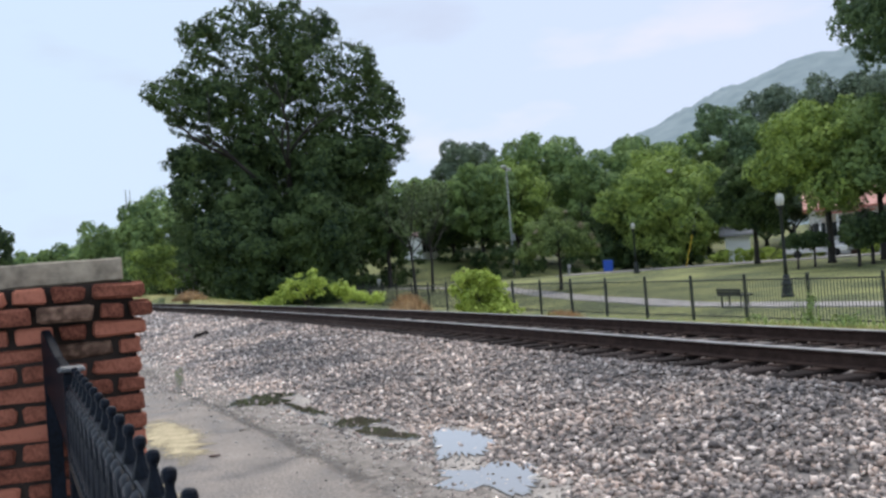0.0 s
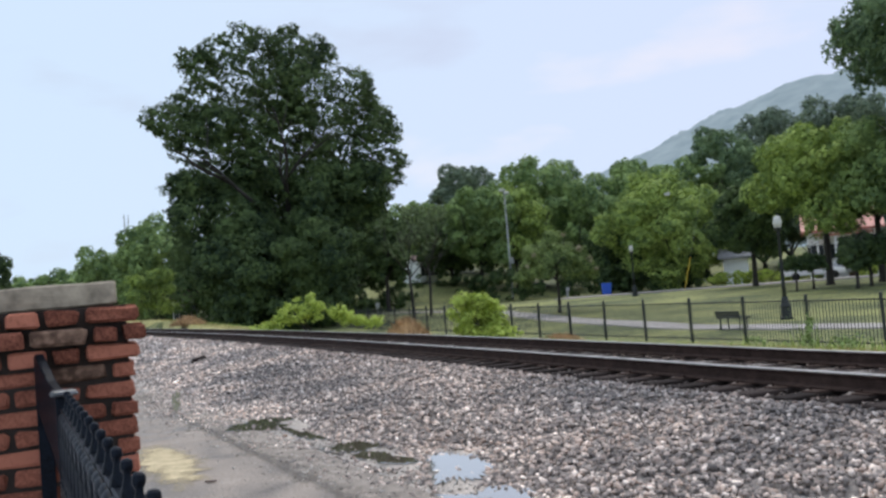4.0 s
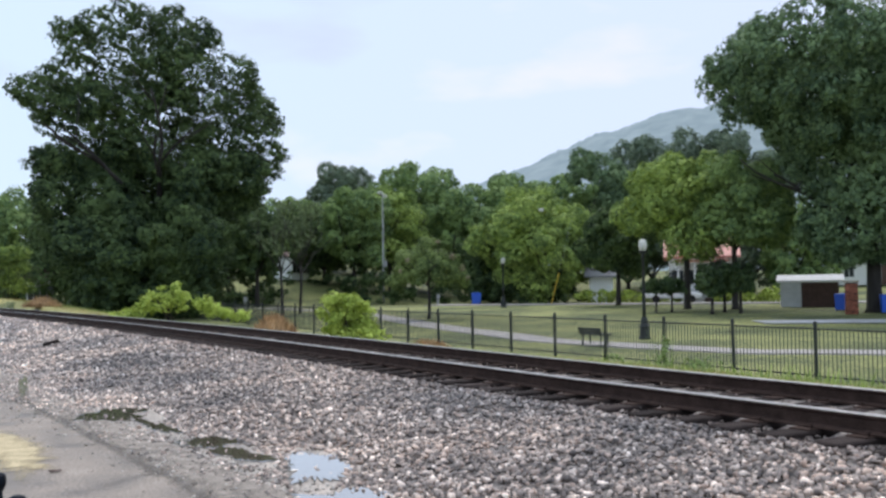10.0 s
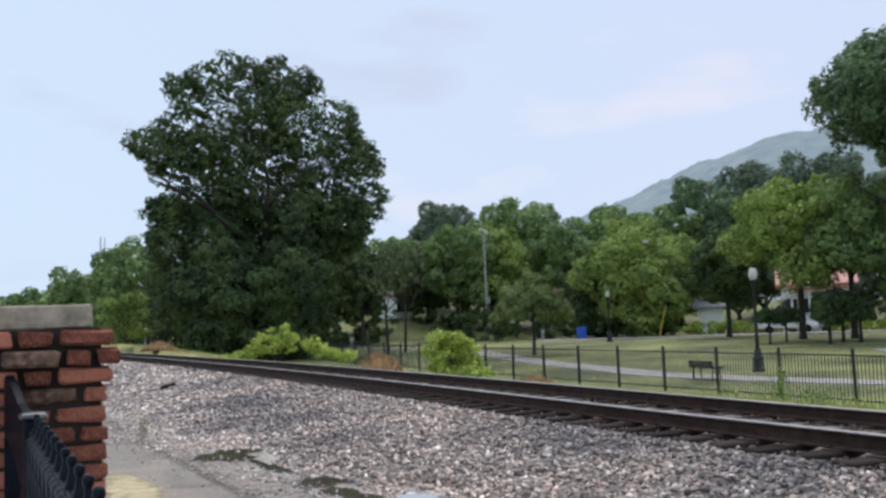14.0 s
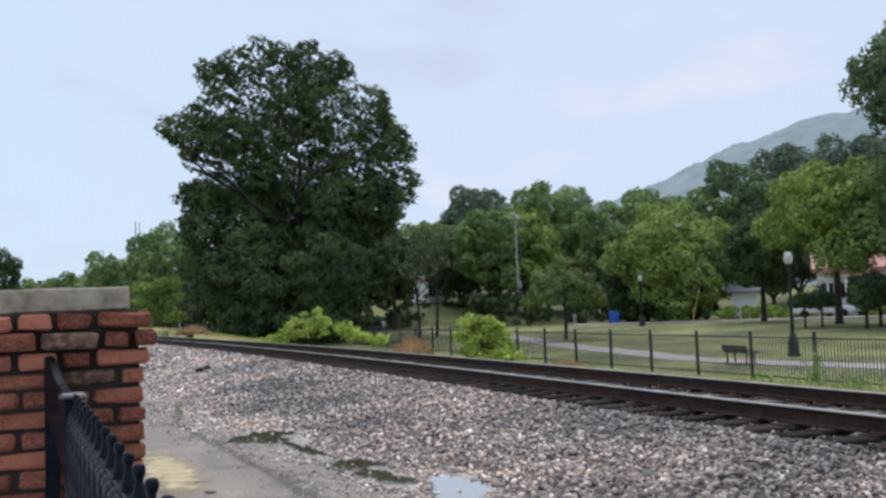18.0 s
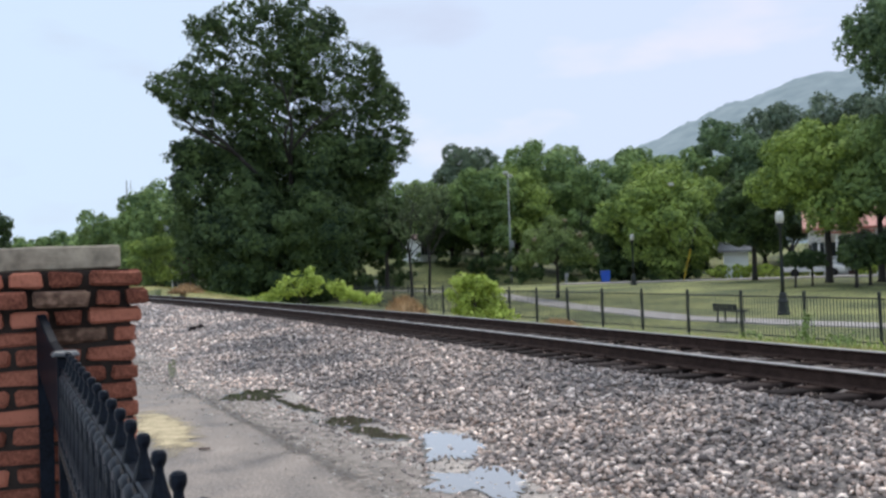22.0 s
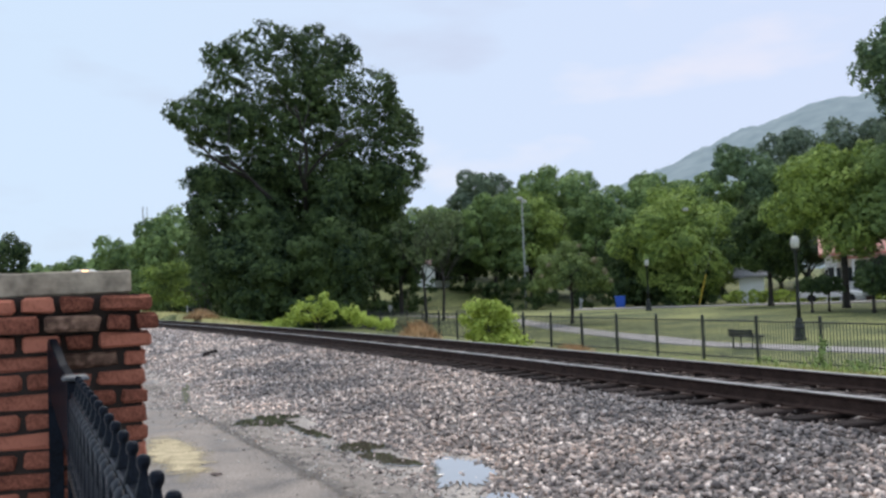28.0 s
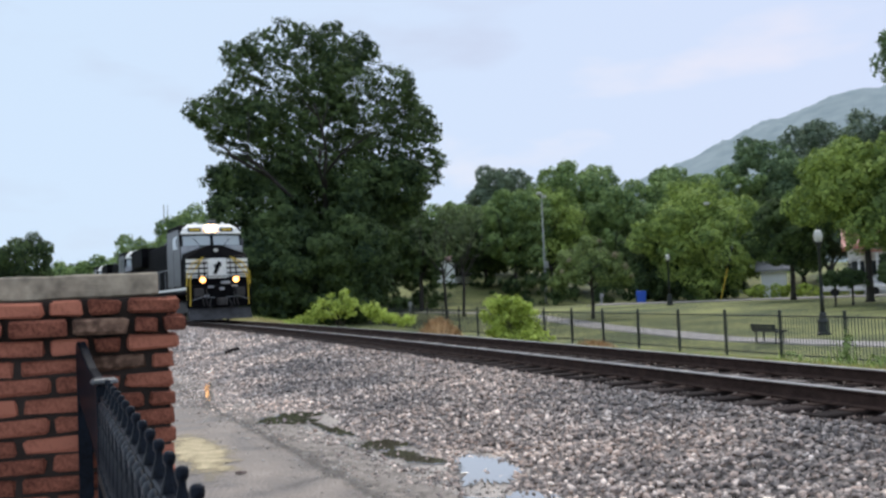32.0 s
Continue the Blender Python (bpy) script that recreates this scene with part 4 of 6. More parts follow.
def crown(name, blobs, cover, leaf, seed, material, gap=0.0, gap_size=0.8, bury=0.72, shag=0.16, deep=0.3, split=9):
    """Leaves in an uneven skin round overlapping lumps (x, y, z, r), broken into sprays; gap opens holes of gap_size metres in it."""
    rng = np.random.default_rng(seed)
    boughs = []
    for x, y, z, r in blobs:
        boughs.append((x, y, z, r * 0.74))
        for k in range(split):
            d = rng.normal(size=3)
            d /= np.linalg.norm(d)
            q = r * rng.uniform(0.55, 0.8)
            boughs.append((x + d[0] * q, y + d[1] * q, z + d[2] * q * 0.92, r * rng.uniform(0.27, 0.5)))
    bl = np.array(boughs)
    P, N = [], []
    for i, (x, y, z, r) in enumerate(bl):
        n = int(cover * 4 * math.pi * r * r / (1.0 * leaf * leaf))
        d = rng.normal(size=(n, 3))
        d /= np.linalg.norm(d, axis=1)[:, None]
        d = d[(d[:, 2] > -0.6) | (rng.random(n) < 0.6)]
        c = np.array((x, y, z))
        skin = c + d * r
        lump = ripple(skin, max(0.5, r * 0.55), seed + 1) * 0.55 + ripple(skin, max(0.28, r * 0.22), seed + 2) * 0.45
        q = r * (1 + shag * lump) * (1 - deep * rng.random(len(d)) ** 1.6)
        p = c + d * q[:, None] * np.array((1.03, 1.03, 0.88))
        # thin the sprays where the skin dips
        keep = rng.random(len(p)) < 0.62 + 0.42 * lump
        near = np.nonzero((np.abs(bl[:, :3] - c).max(1) < r + bl[:, 3]) & (np.arange(len(bl)) != i))[0]
        for bx, by, bz, br in bl[near]:
            keep &= ((p - (bx, by, bz)) ** 2).sum(1) > (bury * br) ** 2
        P.append(p[keep])
        N.append(d[keep])
    c, o = np.concatenate(P), np.concatenate(N)
    if gap:
        g = ripple(c, gap_size, seed + 3) + 0.9 * ripple(c, gap_size * 0.45, seed + 4) + 0.7 * ripple(c, gap_size * 4.5, seed + 6) + 0.5 * rng.normal(size=len(c))
        keep = g < np.quantile(g, 1 - gap)
        c, o = c[keep], o[keep]
    n = len(c)
    nor = o * 1.1 + np.array((0, 0, 0.22)) + rng.normal(0, 0.36, (n, 3))
    nor /= np.linalg.norm(nor, axis=1)[:, None]
    a = np.cross(nor, rng.normal(size=(n, 3)))
    a /= np.linalg.norm(a, axis=1)[:, None] + 1e-9
    b = np.cross(nor, a)
    s = leaf * rng.uniform(0.6, 1.35, n)[:, None]
    V = np.stack([c - a * s * 0.9 - b * s * 0.4, c + b * s * 0.85, c + a * s * 0.9 - b * s * 0.4 - nor * s * 0.2], 1).reshape(-1, 3)
    F = np.arange(3 * n)
    me = bpy.data.meshes.new(name)
    me.vertices.add(len(V))
    me.vertices.foreach_set("co", V.ravel())
    me.loops.add(len(F))
    me.loops.foreach_set("vertex_index", F)
    me.polygons.add(n)
    me.polygons.foreach_set("loop_start", np.arange(0, 3 * n, 3))
    me.update(calc_edges=True)
    me.materials.append(material)
    return me


def limb(p, d, length, r, depth, rng, bm, spread=0.6):
    pts, radii = [p], [r]
    q = Vector(p)
    v = Vector(d).normalized()
    steps = 4
    for k in range(steps):
        v = (v + Vector((rng.uniform(-1, 1), rng.uniform(-1, 1), rng.uniform(-0.3, 0.7))) * 0.18).normalized()
        q = q + v * (length / steps)
        pts.append(q.copy())
        radii.append(r * (1 - 0.55 * (k + 1) / steps))
    tube(pts, r, 7 if depth > 1 else 5, bm, radii)
    if depth > 0:
        for k in range(3 if depth > 1 else 2):
            at = pts[2 + k % 3]
            nv = (v + Vector((rng.uniform(-1, 1), rng.uniform(-1, 1), rng.uniform(-0.2, 0.6))) * spread * 1.6).normalized()
            limb(at, nv, length * rng.uniform(0.55, 0.8), r * 0.5, depth - 1, rng, bm, spread)


def tree(name, at, blobs, trunk_h, trunk_r, cover, leaf, seed, material, label, category="tree", lean=(0, 0), group="", limb_len=4.0,
         turn=0.0, gap=0.0, gap_size=0.8, thin=(), thin_gap=0.3, bury=0.72, shag=0.16):
    x, y = at
    t = thing(name, pose(x, y, ground_z(x, y) - 0.05, 0, 0, turn), label, category, group)
    rng = random.Random(seed)
    if trunk_h:
        bm = bmesh.new()
        top = Vector((lean[0], lean[1], trunk_h))
        tube([(0, 0, 0), (0.02, 0, 0.25), top * 0.55 + Vector((0.05, 0, 0)), top], trunk_r, 10, bm, [trunk_r * 1.5, trunk_r * 1.1, trunk_r * 0.9, trunk_r * 0.7])
        part("trunk", bm, M_BARK, t, smooth=True)
        for k in range(5):
            a = 2 * math.pi * k / 5 + rng.uniform(-0.4, 0.4)
            lb = bmesh.new()
            limb(top * (0.75 + 0.05 * k), (math.cos(a), math.sin(a), rng.uniform(0.7, 1.6)), limb_len, trunk_r * 0.55, 2, rng, lb)
            part("limb", lb, M_BARK, t, smooth=True)
    ob = new("crown", crown("crown", blobs, cover, leaf, seed, material, gap, gap_size, bury, shag))
    ob.parent = t
    if thin:
        ob = new("crown", crown("crown", thin, cover * 0.72, leaf, seed + 1, material, thin_gap, gap_size, 0.62, shag, split=7))
        ob.parent = t
    return t


def round_blobs(hw, top, bot, seed, n=16, depth=1.0):
    """Lumps filling a crown of half width hw between two heights."""
    rng = random.Random(seed)
    out = []
    mid, hh = (top + bot) / 2, (top - bot) / 2
    for k in range(n):
        a = 2 * math.pi * k * 0.618
        h = -0.75 + 1.5 * (k + 0.5) / n
        w = math.sqrt(max(0.0, 1 - (abs(h) ** 2.4))) * 0.62
        r = min(hw, hh) * rng.uniform(0.26, 0.52)
        w *= rng.uniform(0.7, 1.32)
        out.append((hw * w * math.cos(a), hw * w * math.sin(a) * depth, mid + hh * (h * 0.82 + rng.uniform(-0.10, 0.12)), r))
    out.append((0, 0, mid, min(hw, hh) * 0.6))
    return out


def main_tree():
    s = 0.0394
    # crown outline: height above the lowest leaves, near and far half widths
    hs = [0, 60, 120, 170, 200, 235, 260, 285, 315, 345, 376, 400, 425, 446, 463, 495, 518, 545]
    lf = [-125, -170, -200, -212, -214, -192, -188, -192, -204, -228, -240, -206, -190, -186, -181, -166, -132, -64]
    rt = [130, 134, 138, 156, 206, 230, 234, 233, 226, 214, 204, 193, 172, 128, 90, 84, 66, 24]
    rng = random.Random(21)
    blobs, light = [], []
    h = 34
    while h < 500:
        a, b = float(np.interp(h, hs, lf)), float(np.interp(h, hs, rt))
        r0 = 62 if h < 220 else 50 if h < 430 else 44
        n = max(2, round((b - a - 2 * r0) / (r0 * 1.32)) + 1)
        for k in range(n):
            r = r0 * rng.uniform(0.86, 1.1)
            x = a + r + (b - a - 2 * r) * k / (n - 1)
            lx, lz, rr = x * s, h * s + 0.75 + rng.uniform(-0.35, 0.35), r * s * 1.02
            span = math.sqrt(max(4.0, 80 - lx * lx - (lz - 9) ** 2 * 0.5))
            (blobs if h < 200 else light).append((lx, rng.uniform(-0.35, 0.35) * span, lz, rr))
            if h < 180:
                blobs.append((lx * 0.85, -0.7 * span, lz * 0.95, rr * 0.9))
                blobs.append((lx * 0.85, 0.6 * span, lz, rr * 0.9))
        h += r0 * (1.2 if h < 220 else 1.02)
    for x, z, r in ((-60, 505, 38), (-20, 512, 36), (30, 502, 40), (75, 488, 38), (-110, 486, 36), (-208, 372, 36), (-178, 345, 42), (-170, 395, 34), (180, 345, 44), (150, 392, 36), (196, 270, 42), (40, 440, 44), (0, 400, 55), (20, 330, 60)):
        light.append((x * s, rng.uniform(-1, 1), z * s + 0.75, r * s))
    for k in range(9):
        light.append(((-165 + 40 * k) * s, rng.uniform(-2, 2), (262 + rng.uniform(-22, 22)) * s + 0.75, 40 * s))
    for k in range(6):
        light.append(((-130 + 30 * k) * s, rng.uniform(-2, 1), (330 + rng.uniform(-40, 40)) * s + 0.75, 38 * s))
    for x, z, r in ((-48, 128, 64), (-70, 172, 62), (44, 150, 62), (-10, 90, 66)):
        blobs.append((x * s, -2.5, z * s + 0.75, r * s))
    for k in range(7):
        blobs.append(((-156 + 50 * k) * s, rng.uniform(-2.5, 2.5), (222 + rng.uniform(-16, 16)) * s + 0.75, 54 * s))
    x, y = polar(13.9, 68)
    tree("large_oak_tree", (x, y), blobs, 7.5, 0.42, 2.0, 0.12, 5, M_LEAF_MAIN, "very large dark green broadleaf tree with gaps in the crown",
         limb_len=6.0, turn=-13.9, gap=0.0, gap_size=0.5, thin=light, thin_gap=0.37, shag=0.28)


def build_trees():
    main_tree()
    west = [
        # name, az, dist, half width, crown top, crown bottom, trunk radius, leaf, material, label
        ("broadleaf_tree", 6.3, 105, 4.7, 11.2, 0.8, 0.2, 0.27, M_LEAF_MID, "green broadleaf tree beside the large dark tree"),
        ("broadleaf_tree", 3.8, 122, 4.8, 9.4, 0.5, 0.2, 0.28, M_LEAF_MID, "olive green tree along the railway"),
        ("broadleaf_tree", 1.9, 186, 7.2, 10.8, 0.5, 0.2, 0.42, M_LEAF_MID, "low green tree along the railway"),
        ("broadleaf_tree", -3.7, 120, 4.4, 10.0, 1.0, 0.2, 0.28, M_LEAF_MAIN, "dark green tree beyond the platform"),
        ("broadleaf_tree", -10.0, 92, 4.8, 4.4, 0.5, 0.2, 0.28, M_LEAF_MAIN, "dark green tree beyond the platform"),
        ("broadleaf_tree", -14.5, 92, 5.2, 5.0, 0.5, 0.2, 0.28, M_LEAF_MAIN, "dark green tree beyond the platform"),
        ("broadleaf_tree", -6.4, 95, 4.0, 4.9, 0.5, 0.2, 0.28, M_LEAF_MAIN, "dark green tree beyond the platform"),
        ("broadleaf_tree", -0.5, 340, 11.0, 15.9, 0.3, 0.4, 0.7, M_LEAF_MID, "green tree beyond the platform"),
        ("broadleaf_tree", 9.5, 92, 4.4, 8.5, 0.5, 0.2, 0.26, M_LEAF_MAIN, "dark tree in the shade behind the large tree"),
    ]
    bank = [
        ("broadleaf_tree", 18.2, 112, 5.0, 10.5, 0.5, 0.25, 0.26, M_LEAF_MAIN, "dark tree in the shade behind the large tree"),
        ("broadleaf_tree", 22.3, 112, 5.2, 12.0, 1.5, 0.25, 0.26, M_LEAF_MID, "mid-green tree at the park edge"),
        ("broadleaf_tree", 24.6, 150, 5.2, 20.5, 6.0, 0.25, 0.30, M_LEAF_FAR_HAZE, "tall tree far behind the park, paled by painted haze"),
        ("broadleaf_tree", 26.0, 110, 4.2, 12.6, 2.0, 0.2, 0.26, M_LEAF_LIGHT, "yellow-green tree at the park edge"),
    ]
    middle = [
        ("broadleaf_tree", 29.0, 106, 5.4, 15.0, 2.2, 0.25, 0.26, M_LEAF_MID, "mid-green tree with a pointed top"),
        ("broadleaf_tree", 30.4, 112, 2.3, 15.6, 8.0, 0.2, 0.26, M_LEAF_MAIN, "dark pointed tree behind others"),
        ("broadleaf_tree", 32.6, 100, 4.8, 12.0, 1.0, 0.25, 0.26, M_LEAF_MID, "mid-green tree at the park edge"),
        ("broadleaf_tree", 35.2, 118, 5.0, 15.4, 3.5, 0.25, 0.26, M_LEAF_MID, "tree behind the park lawn"),
        ("broadleaf_tree", 36.8, 85, 5.7, 9.3, 0.0, 0.25, 0.24, M_LEAF_LIGHT, "broad rounded light green tree reaching the lawn"),
        ("broadleaf_tree", 33.8, 88, 3.2, 6.4, 0.0, 0.2, 0.24, M_LEAF_MAIN, "dark rounded green tree reaching the lawn"),
        ("broadleaf_tree", 40.2, 108, 4.4, 17.4, 3.0, 0.25, 0.26, M_LEAF_DENSE, "tall dark green tree behind the park"),
        ("broadleaf_tree", 38.7, 104, 4.0, 14.2, 3.0, 0.25, 0.26, M_LEAF_MID, "green tree behind the park"),
        ("broadleaf_tree", 42.0, 104, 4.0, 14.8, 3.0, 0.25, 0.26, M_LEAF_DENSE, "dark green tree behind the park"),
        ("broadleaf_tree", 45.9, 106, 5.2, 17.7, 3.0, 0.25, 0.26, M_LEAF_FAR_HAZE, "tall tree below the hazy hill, paled by painted haze"),
        ("broadleaf_tree", 43.4, 112, 5.6, 18.0, 4.0, 0.25, 0.26, M_LEAF_FAR_HAZE, "tree below the hazy hill"),
        ("broadleaf_tree", 48.6, 100, 5.6, 17.0, 4.0, 0.25, 0.26, M_LEAF_FAR_HAZE, "tall tree below the hazy hill, paled by painted haze"),
    ]
    east = [
        ("broadleaf_tree", 17.9, 88, 4.5, 11.0, 2.0, 0.2, 0.24, M_LEAF_MAIN, "dark shade tree on the bank"),
        ("broadleaf_tree", 19.6, 84, 2.6, 8.0, 2.2, 0.2, 0.24, M_LEAF_MAIN, "dark shade tree on the bank"),
        ("broadleaf_tree", 23.6, 97, 3.4, 9.5, 2.2, 0.2, 0.24, M_LEAF_MAIN, "dark shade tree on the bank"),
        ("broadleaf_tree", 25.4, 91, 3.6, 10.8, 2.8, 0.2, 0.24, M_LEAF_MID, "green shade tree on the bank"),
        ("broadleaf_tree", 27.6, 94, 3.8, 11.4, 2.4, 0.2, 0.24, M_LEAF_LIGHT, "green shade tree on the bank"),
        ("broadleaf_tree", 45.4, 65, 4.5, 9.7, 3.4, 0.22, 0.20, M_LEAF_LIGHT, "light green shade tree on the park lawn"),
        ("broadleaf_tree", 41.4, 72, 2.8, 6.6, 1.8, 0.18, 0.20, M_LEAF_MAIN, "smaller shade tree on the park lawn"),
        ("broadleaf_tree", 48.1, 64, 4.4, 8.9, 3.2, 0.2, 0.20, M_LEAF_MID, "shade tree on the park lawn"),
        ("broadleaf_tree", 51.6, 96, 3.8, 8.6, 0.8, 0.2, 0.26, M_LEAF_MID, "green tree behind the park shed"),
        ("broadleaf_tree", 60.5, 60, 5.0, 12, 1.5, 0.25, 0.22, M_LEAF_MID, "shade tree on the park lawn"),
        ("small_tree", 46.8, 58, 1.0, 2.4, 0.7, 0.09, 0.14, M_LEAF_MAIN, "dark small ornamental tree by the house"),
        ("small_tree", 47.5, 60, 1.05, 2.7, 0.8, 0.09, 0.14, M_LEAF_MAIN, "dark small ornamental tree by the house"),
        ("small_tree", 48.4, 59, 0.95, 2.5, 0.8, 0.09, 0.14, M_LEAF_MAIN, "dark small ornamental tree by the house"),
        ("small_tree", 43.6, 60, 1.15, 1.75, 0.8, 0.06, 0.12, M_LEAF_MAIN, "low dark ornamental tree by the parked car"),
        ("small_tree", 44.5, 61, 1.1, 1.85, 0.8, 0.06, 0.12, M_LEAF_MAIN, "low dark ornamental tree by the parked car"),
    ]
    for i, (nm, az, d, hw, top, bot, tr, leaf, m, label) in enumerate(west + bank + middle + east):
        x, y = polar(az, d)
        z = ground_z(x, y)
        if d > 74 and "shade tree on the bank" not in label:
            bot = z - 0.6
        top = z + (top - z) * 1.12
        tree(nm, (x, y), round_blobs(hw, top - z, bot - z, 100 + i, 24), max(1.2, bot - z + 1.5), tr, 1.5, leaf * 0.66, 50 + i, m, label,
             gap=0.05, gap_size=hw * 0.3, bury=0.78, shag=0.2, group="trees round the park", limb_len=(top - bot) * 0.35)
    # spreading tree at the right of the lawn
    x, y = polar(55.5, 60)
    z = ground_z(x, y)
    rng = random.Random(77)
    blobs, airy = [], []
    h = 4.4
    while h < 17.2:
        w = float(np.interp(h, [4, 8, 9.5, 11, 12.5, 14, 15, 16.2, 17.2], [4.4, 4.6, 5.2, 6.9, 8.8, 10.2, 10.0, 8.2, 5.3]))
        r = rng.uniform(1.7, 2.2)
        n = max(4, int(6.28 * (w - r) / (r * 1.25)))
        off = rng.uniform(0, 6.28)
        into = blobs if h < 11 else airy
        for k in range(n):
            a = off + 6.283 * k / n
            q = (w - r) * rng.uniform(0.86, 1.0)
            into.append((q * math.cos(a), q * math.sin(a), h - z + rng.uniform(-0.5, 0.5), r * rng.uniform(0.85, 1.1)))
        for k in range(5):
            a, q = rng.uniform(0, 6.28), (w - r) * rng.uniform(0.2, 0.6)
            into.append((q * math.cos(a), q * math.sin(a), h - z, r))
        h += 1.6
    tree("spreading_tree", (x, y), blobs, 5.0, 0.42, 1.6, 0.14, 9, M_LEAF_DENSE, "large spreading shade tree with a dark trunk", limb_len=5.0, gap=0.06, gap_size=0.8, thin=airy, thin_gap=0.33)
    for az, d, sd, lean in ((21.1, 63, 33, -0.15), (22.15, 65, 34, 0.1)):
        x, y = polar(az, d)
        rng = random.Random(sd)
        bl = [(rng.uniform(-1.5, 1.5), rng.uniform(-1.2, 1.2), rng.uniform(4.3, 7.4), rng.uniform(0.5, 0.95)) for k in range(13)]
        tree("small_tree", (x, y), bl, 3.6, 0.10, 0.5, 0.11, sd, M_LEAF_OLIVE, "thin dull olive tree with sparse leaves by the park fence",
             limb_len=2.2, gap=0.35, gap_size=0.6, lean=(lean, 0))
    # crape myrtle with a clear stem
    x, y = polar(29.95, 56)
    t = tree("small_tree", (x, y), [(0, 0, 3.55, 1.15), (0, 0.1, 4.45, 0.62), (-1.1, 0.2, 3.3, 0.95), (1.15, -0.2, 3.3, 0.95), (0.2, 1.0, 3.2, 1.0), (-0.2, -1.0, 3.1, 1.0),
                                    (-1.9, 0, 2.75, 0.72), (1.9, 0.1, 2.8, 0.72), (-2.35, 0.2, 2.3, 0.45), (2.4, -0.2, 2.3, 0.45), (1.1, -0.9, 2.5, 0.75), (-1.1, -0.9, 2.5, 0.75),
                                    (-1.6, 0.9, 2.3, 0.6), (1.6, 0.9, 2.4, 0.6), (0.1, -1.1, 2.35, 0.6)],
             2.3, 0.10, 1.2, 0.085, 31, M_LEAF_MYRTLE, "small spreading ornamental tree with fading pink blossom on the lawn", limb_len=1.6)
    for k, (bx, by, bz, r) in enumerate(((-1.75, -0.6, 3.5, 0.2), (1.2, -0.8, 3.75, 0.26), (2.1, -0.4, 3.0, 0.24), (2.45, -0.5, 2.5, 0.22), (0.4, -0.5, 4.6, 0.16), (-2.2, -0.5, 2.9, 0.15))):
        ob = new("blossom", crown("blossom", [(bx, by, bz, r)], 0.9, 0.06, 310 + k, M_BLOSSOM, split=4))
        ob.parent = t


def bush(name, at, blobs, per, leaf, seed, material, label, stem=0.025):
    x, y = at
    b = thing(name, pose(x, y, ground_z(x, y) - 0.03), label, "bush", "wild bushes behind the track")
    rng = random.Random(seed)
    for k in range(6):
        bm = bmesh.new()
        limb((rng.uniform(-0.2, 0.2), rng.uniform(-0.2, 0.2), 0), (rng.uniform(-1, 1) * stem * 40, rng.uniform(-1, 1) * stem * 40, 1.2), max(q[2] for q in blobs) * 0.8, stem, 1, rng, bm, stem * 24)
        part("stem", bm, M_BARK if stem > 0.01 else material, b)
    ob = new("foliage", crown("foliage", blobs, per, leaf, seed, material, 0.15, 0.3, 0.55, 0.5, 0.3, 3))
    ob.parent = b


def build_bushes():
    rng = random.Random(12)
    # long low bush behind the far rail
    x, y = polar(14.8, 44)
    bl = []
    for k in range(80):
        u = rng.uniform(-2.6, 3.2)
        h = 1.85 * min(ease((u + 3.1) / 3.0), 1 - ease((u + 0.3) / 3.6) * 0.9) * rng.uniform(0.35, 1.05)
        bl.append((u, rng.uniform(-0.9, 0.9), 0.2 + h * 0.85, rng.uniform(0.16, 0.36)))
    bush("wild_bush", (x, y), bl, 0.9, 0.075, 41, M_LEAF_BUSH, "long bright yellow-green wild bush behind the rails")
    x, y = polar(24.9, 27.5)
    bl = []
    for k in range(85):
        u = rng.uniform(-0.66, 0.68)
        bl.append((u, rng.uniform(-0.5, 0.5), rng.uniform(0.08, 1.34 - 0.35 * max(0.0, u)), rng.uniform(0.17, 0.30)))
    bush("wild_bush", (x, y), bl, 0.9, 0.06, 42, M_LEAF_BUSH, "upright bright green bush behind the rails")
    x, y = polar(26.4, 25.6)
    bl = [(rng.uniform(-0.45, 0.45), rng.uniform(-0.4, 0.4), rng.uniform(0.08, 0.36), rng.uniform(0.14, 0.24)) for k in range(14)]
    bush("wild_bush", (x, y), bl, 0.9, 0.06, 43, M_LEAF_BUSH, "low bright green weeds behind the rails")
    # weeds by the park fence
    x, y = polar(44.0, 22.6)
    bl = [(rng.uniform(-0.07, 0.07), rng.uniform(-0.07, 0.07), 0.1 + 0.075 * k, 0.13 - 0.004 * k) for k in range(14)]
    bush("tall_weed", (x, y), bl, 0.6, 0.06, 45, M_LEAF_WEED, "tall pale green weed beside the park fence", 0.006)
    for az, d, n, sd in ((45.4, 21.5, 11, 46), (46.6, 20.5, 8, 47), (43.2, 22.5, 5, 48), (41.2, 23.0, 6, 49)):
        x, y = polar(az, d)
        bl = [(rng.uniform(-0.4, 0.4), rng.uniform(-0.3, 0.3), rng.uniform(0.08, 0.46), rng.uniform(0.07, 0.14)) for k in range(n)]
        bush("low_weed", (x, y), bl, 0.45, 0.05, sd, M_LEAF_WEED, "clump of low pale green weeds beside the park fence", 0.006)
    x, y = polar(5.9, 74)
    bl = [(rng.uniform(-1.5, 1.5), rng.uniform(-1.1, 1.1), rng.uniform(0.4, 3.6), rng.uniform(0.45, 0.85)) for k in range(30)]
    bush("wild_bush", (x, y), bl, 1.1, 0.12, 44, M_LEAF_LIGHT, "dense green bush at the bend of the track")


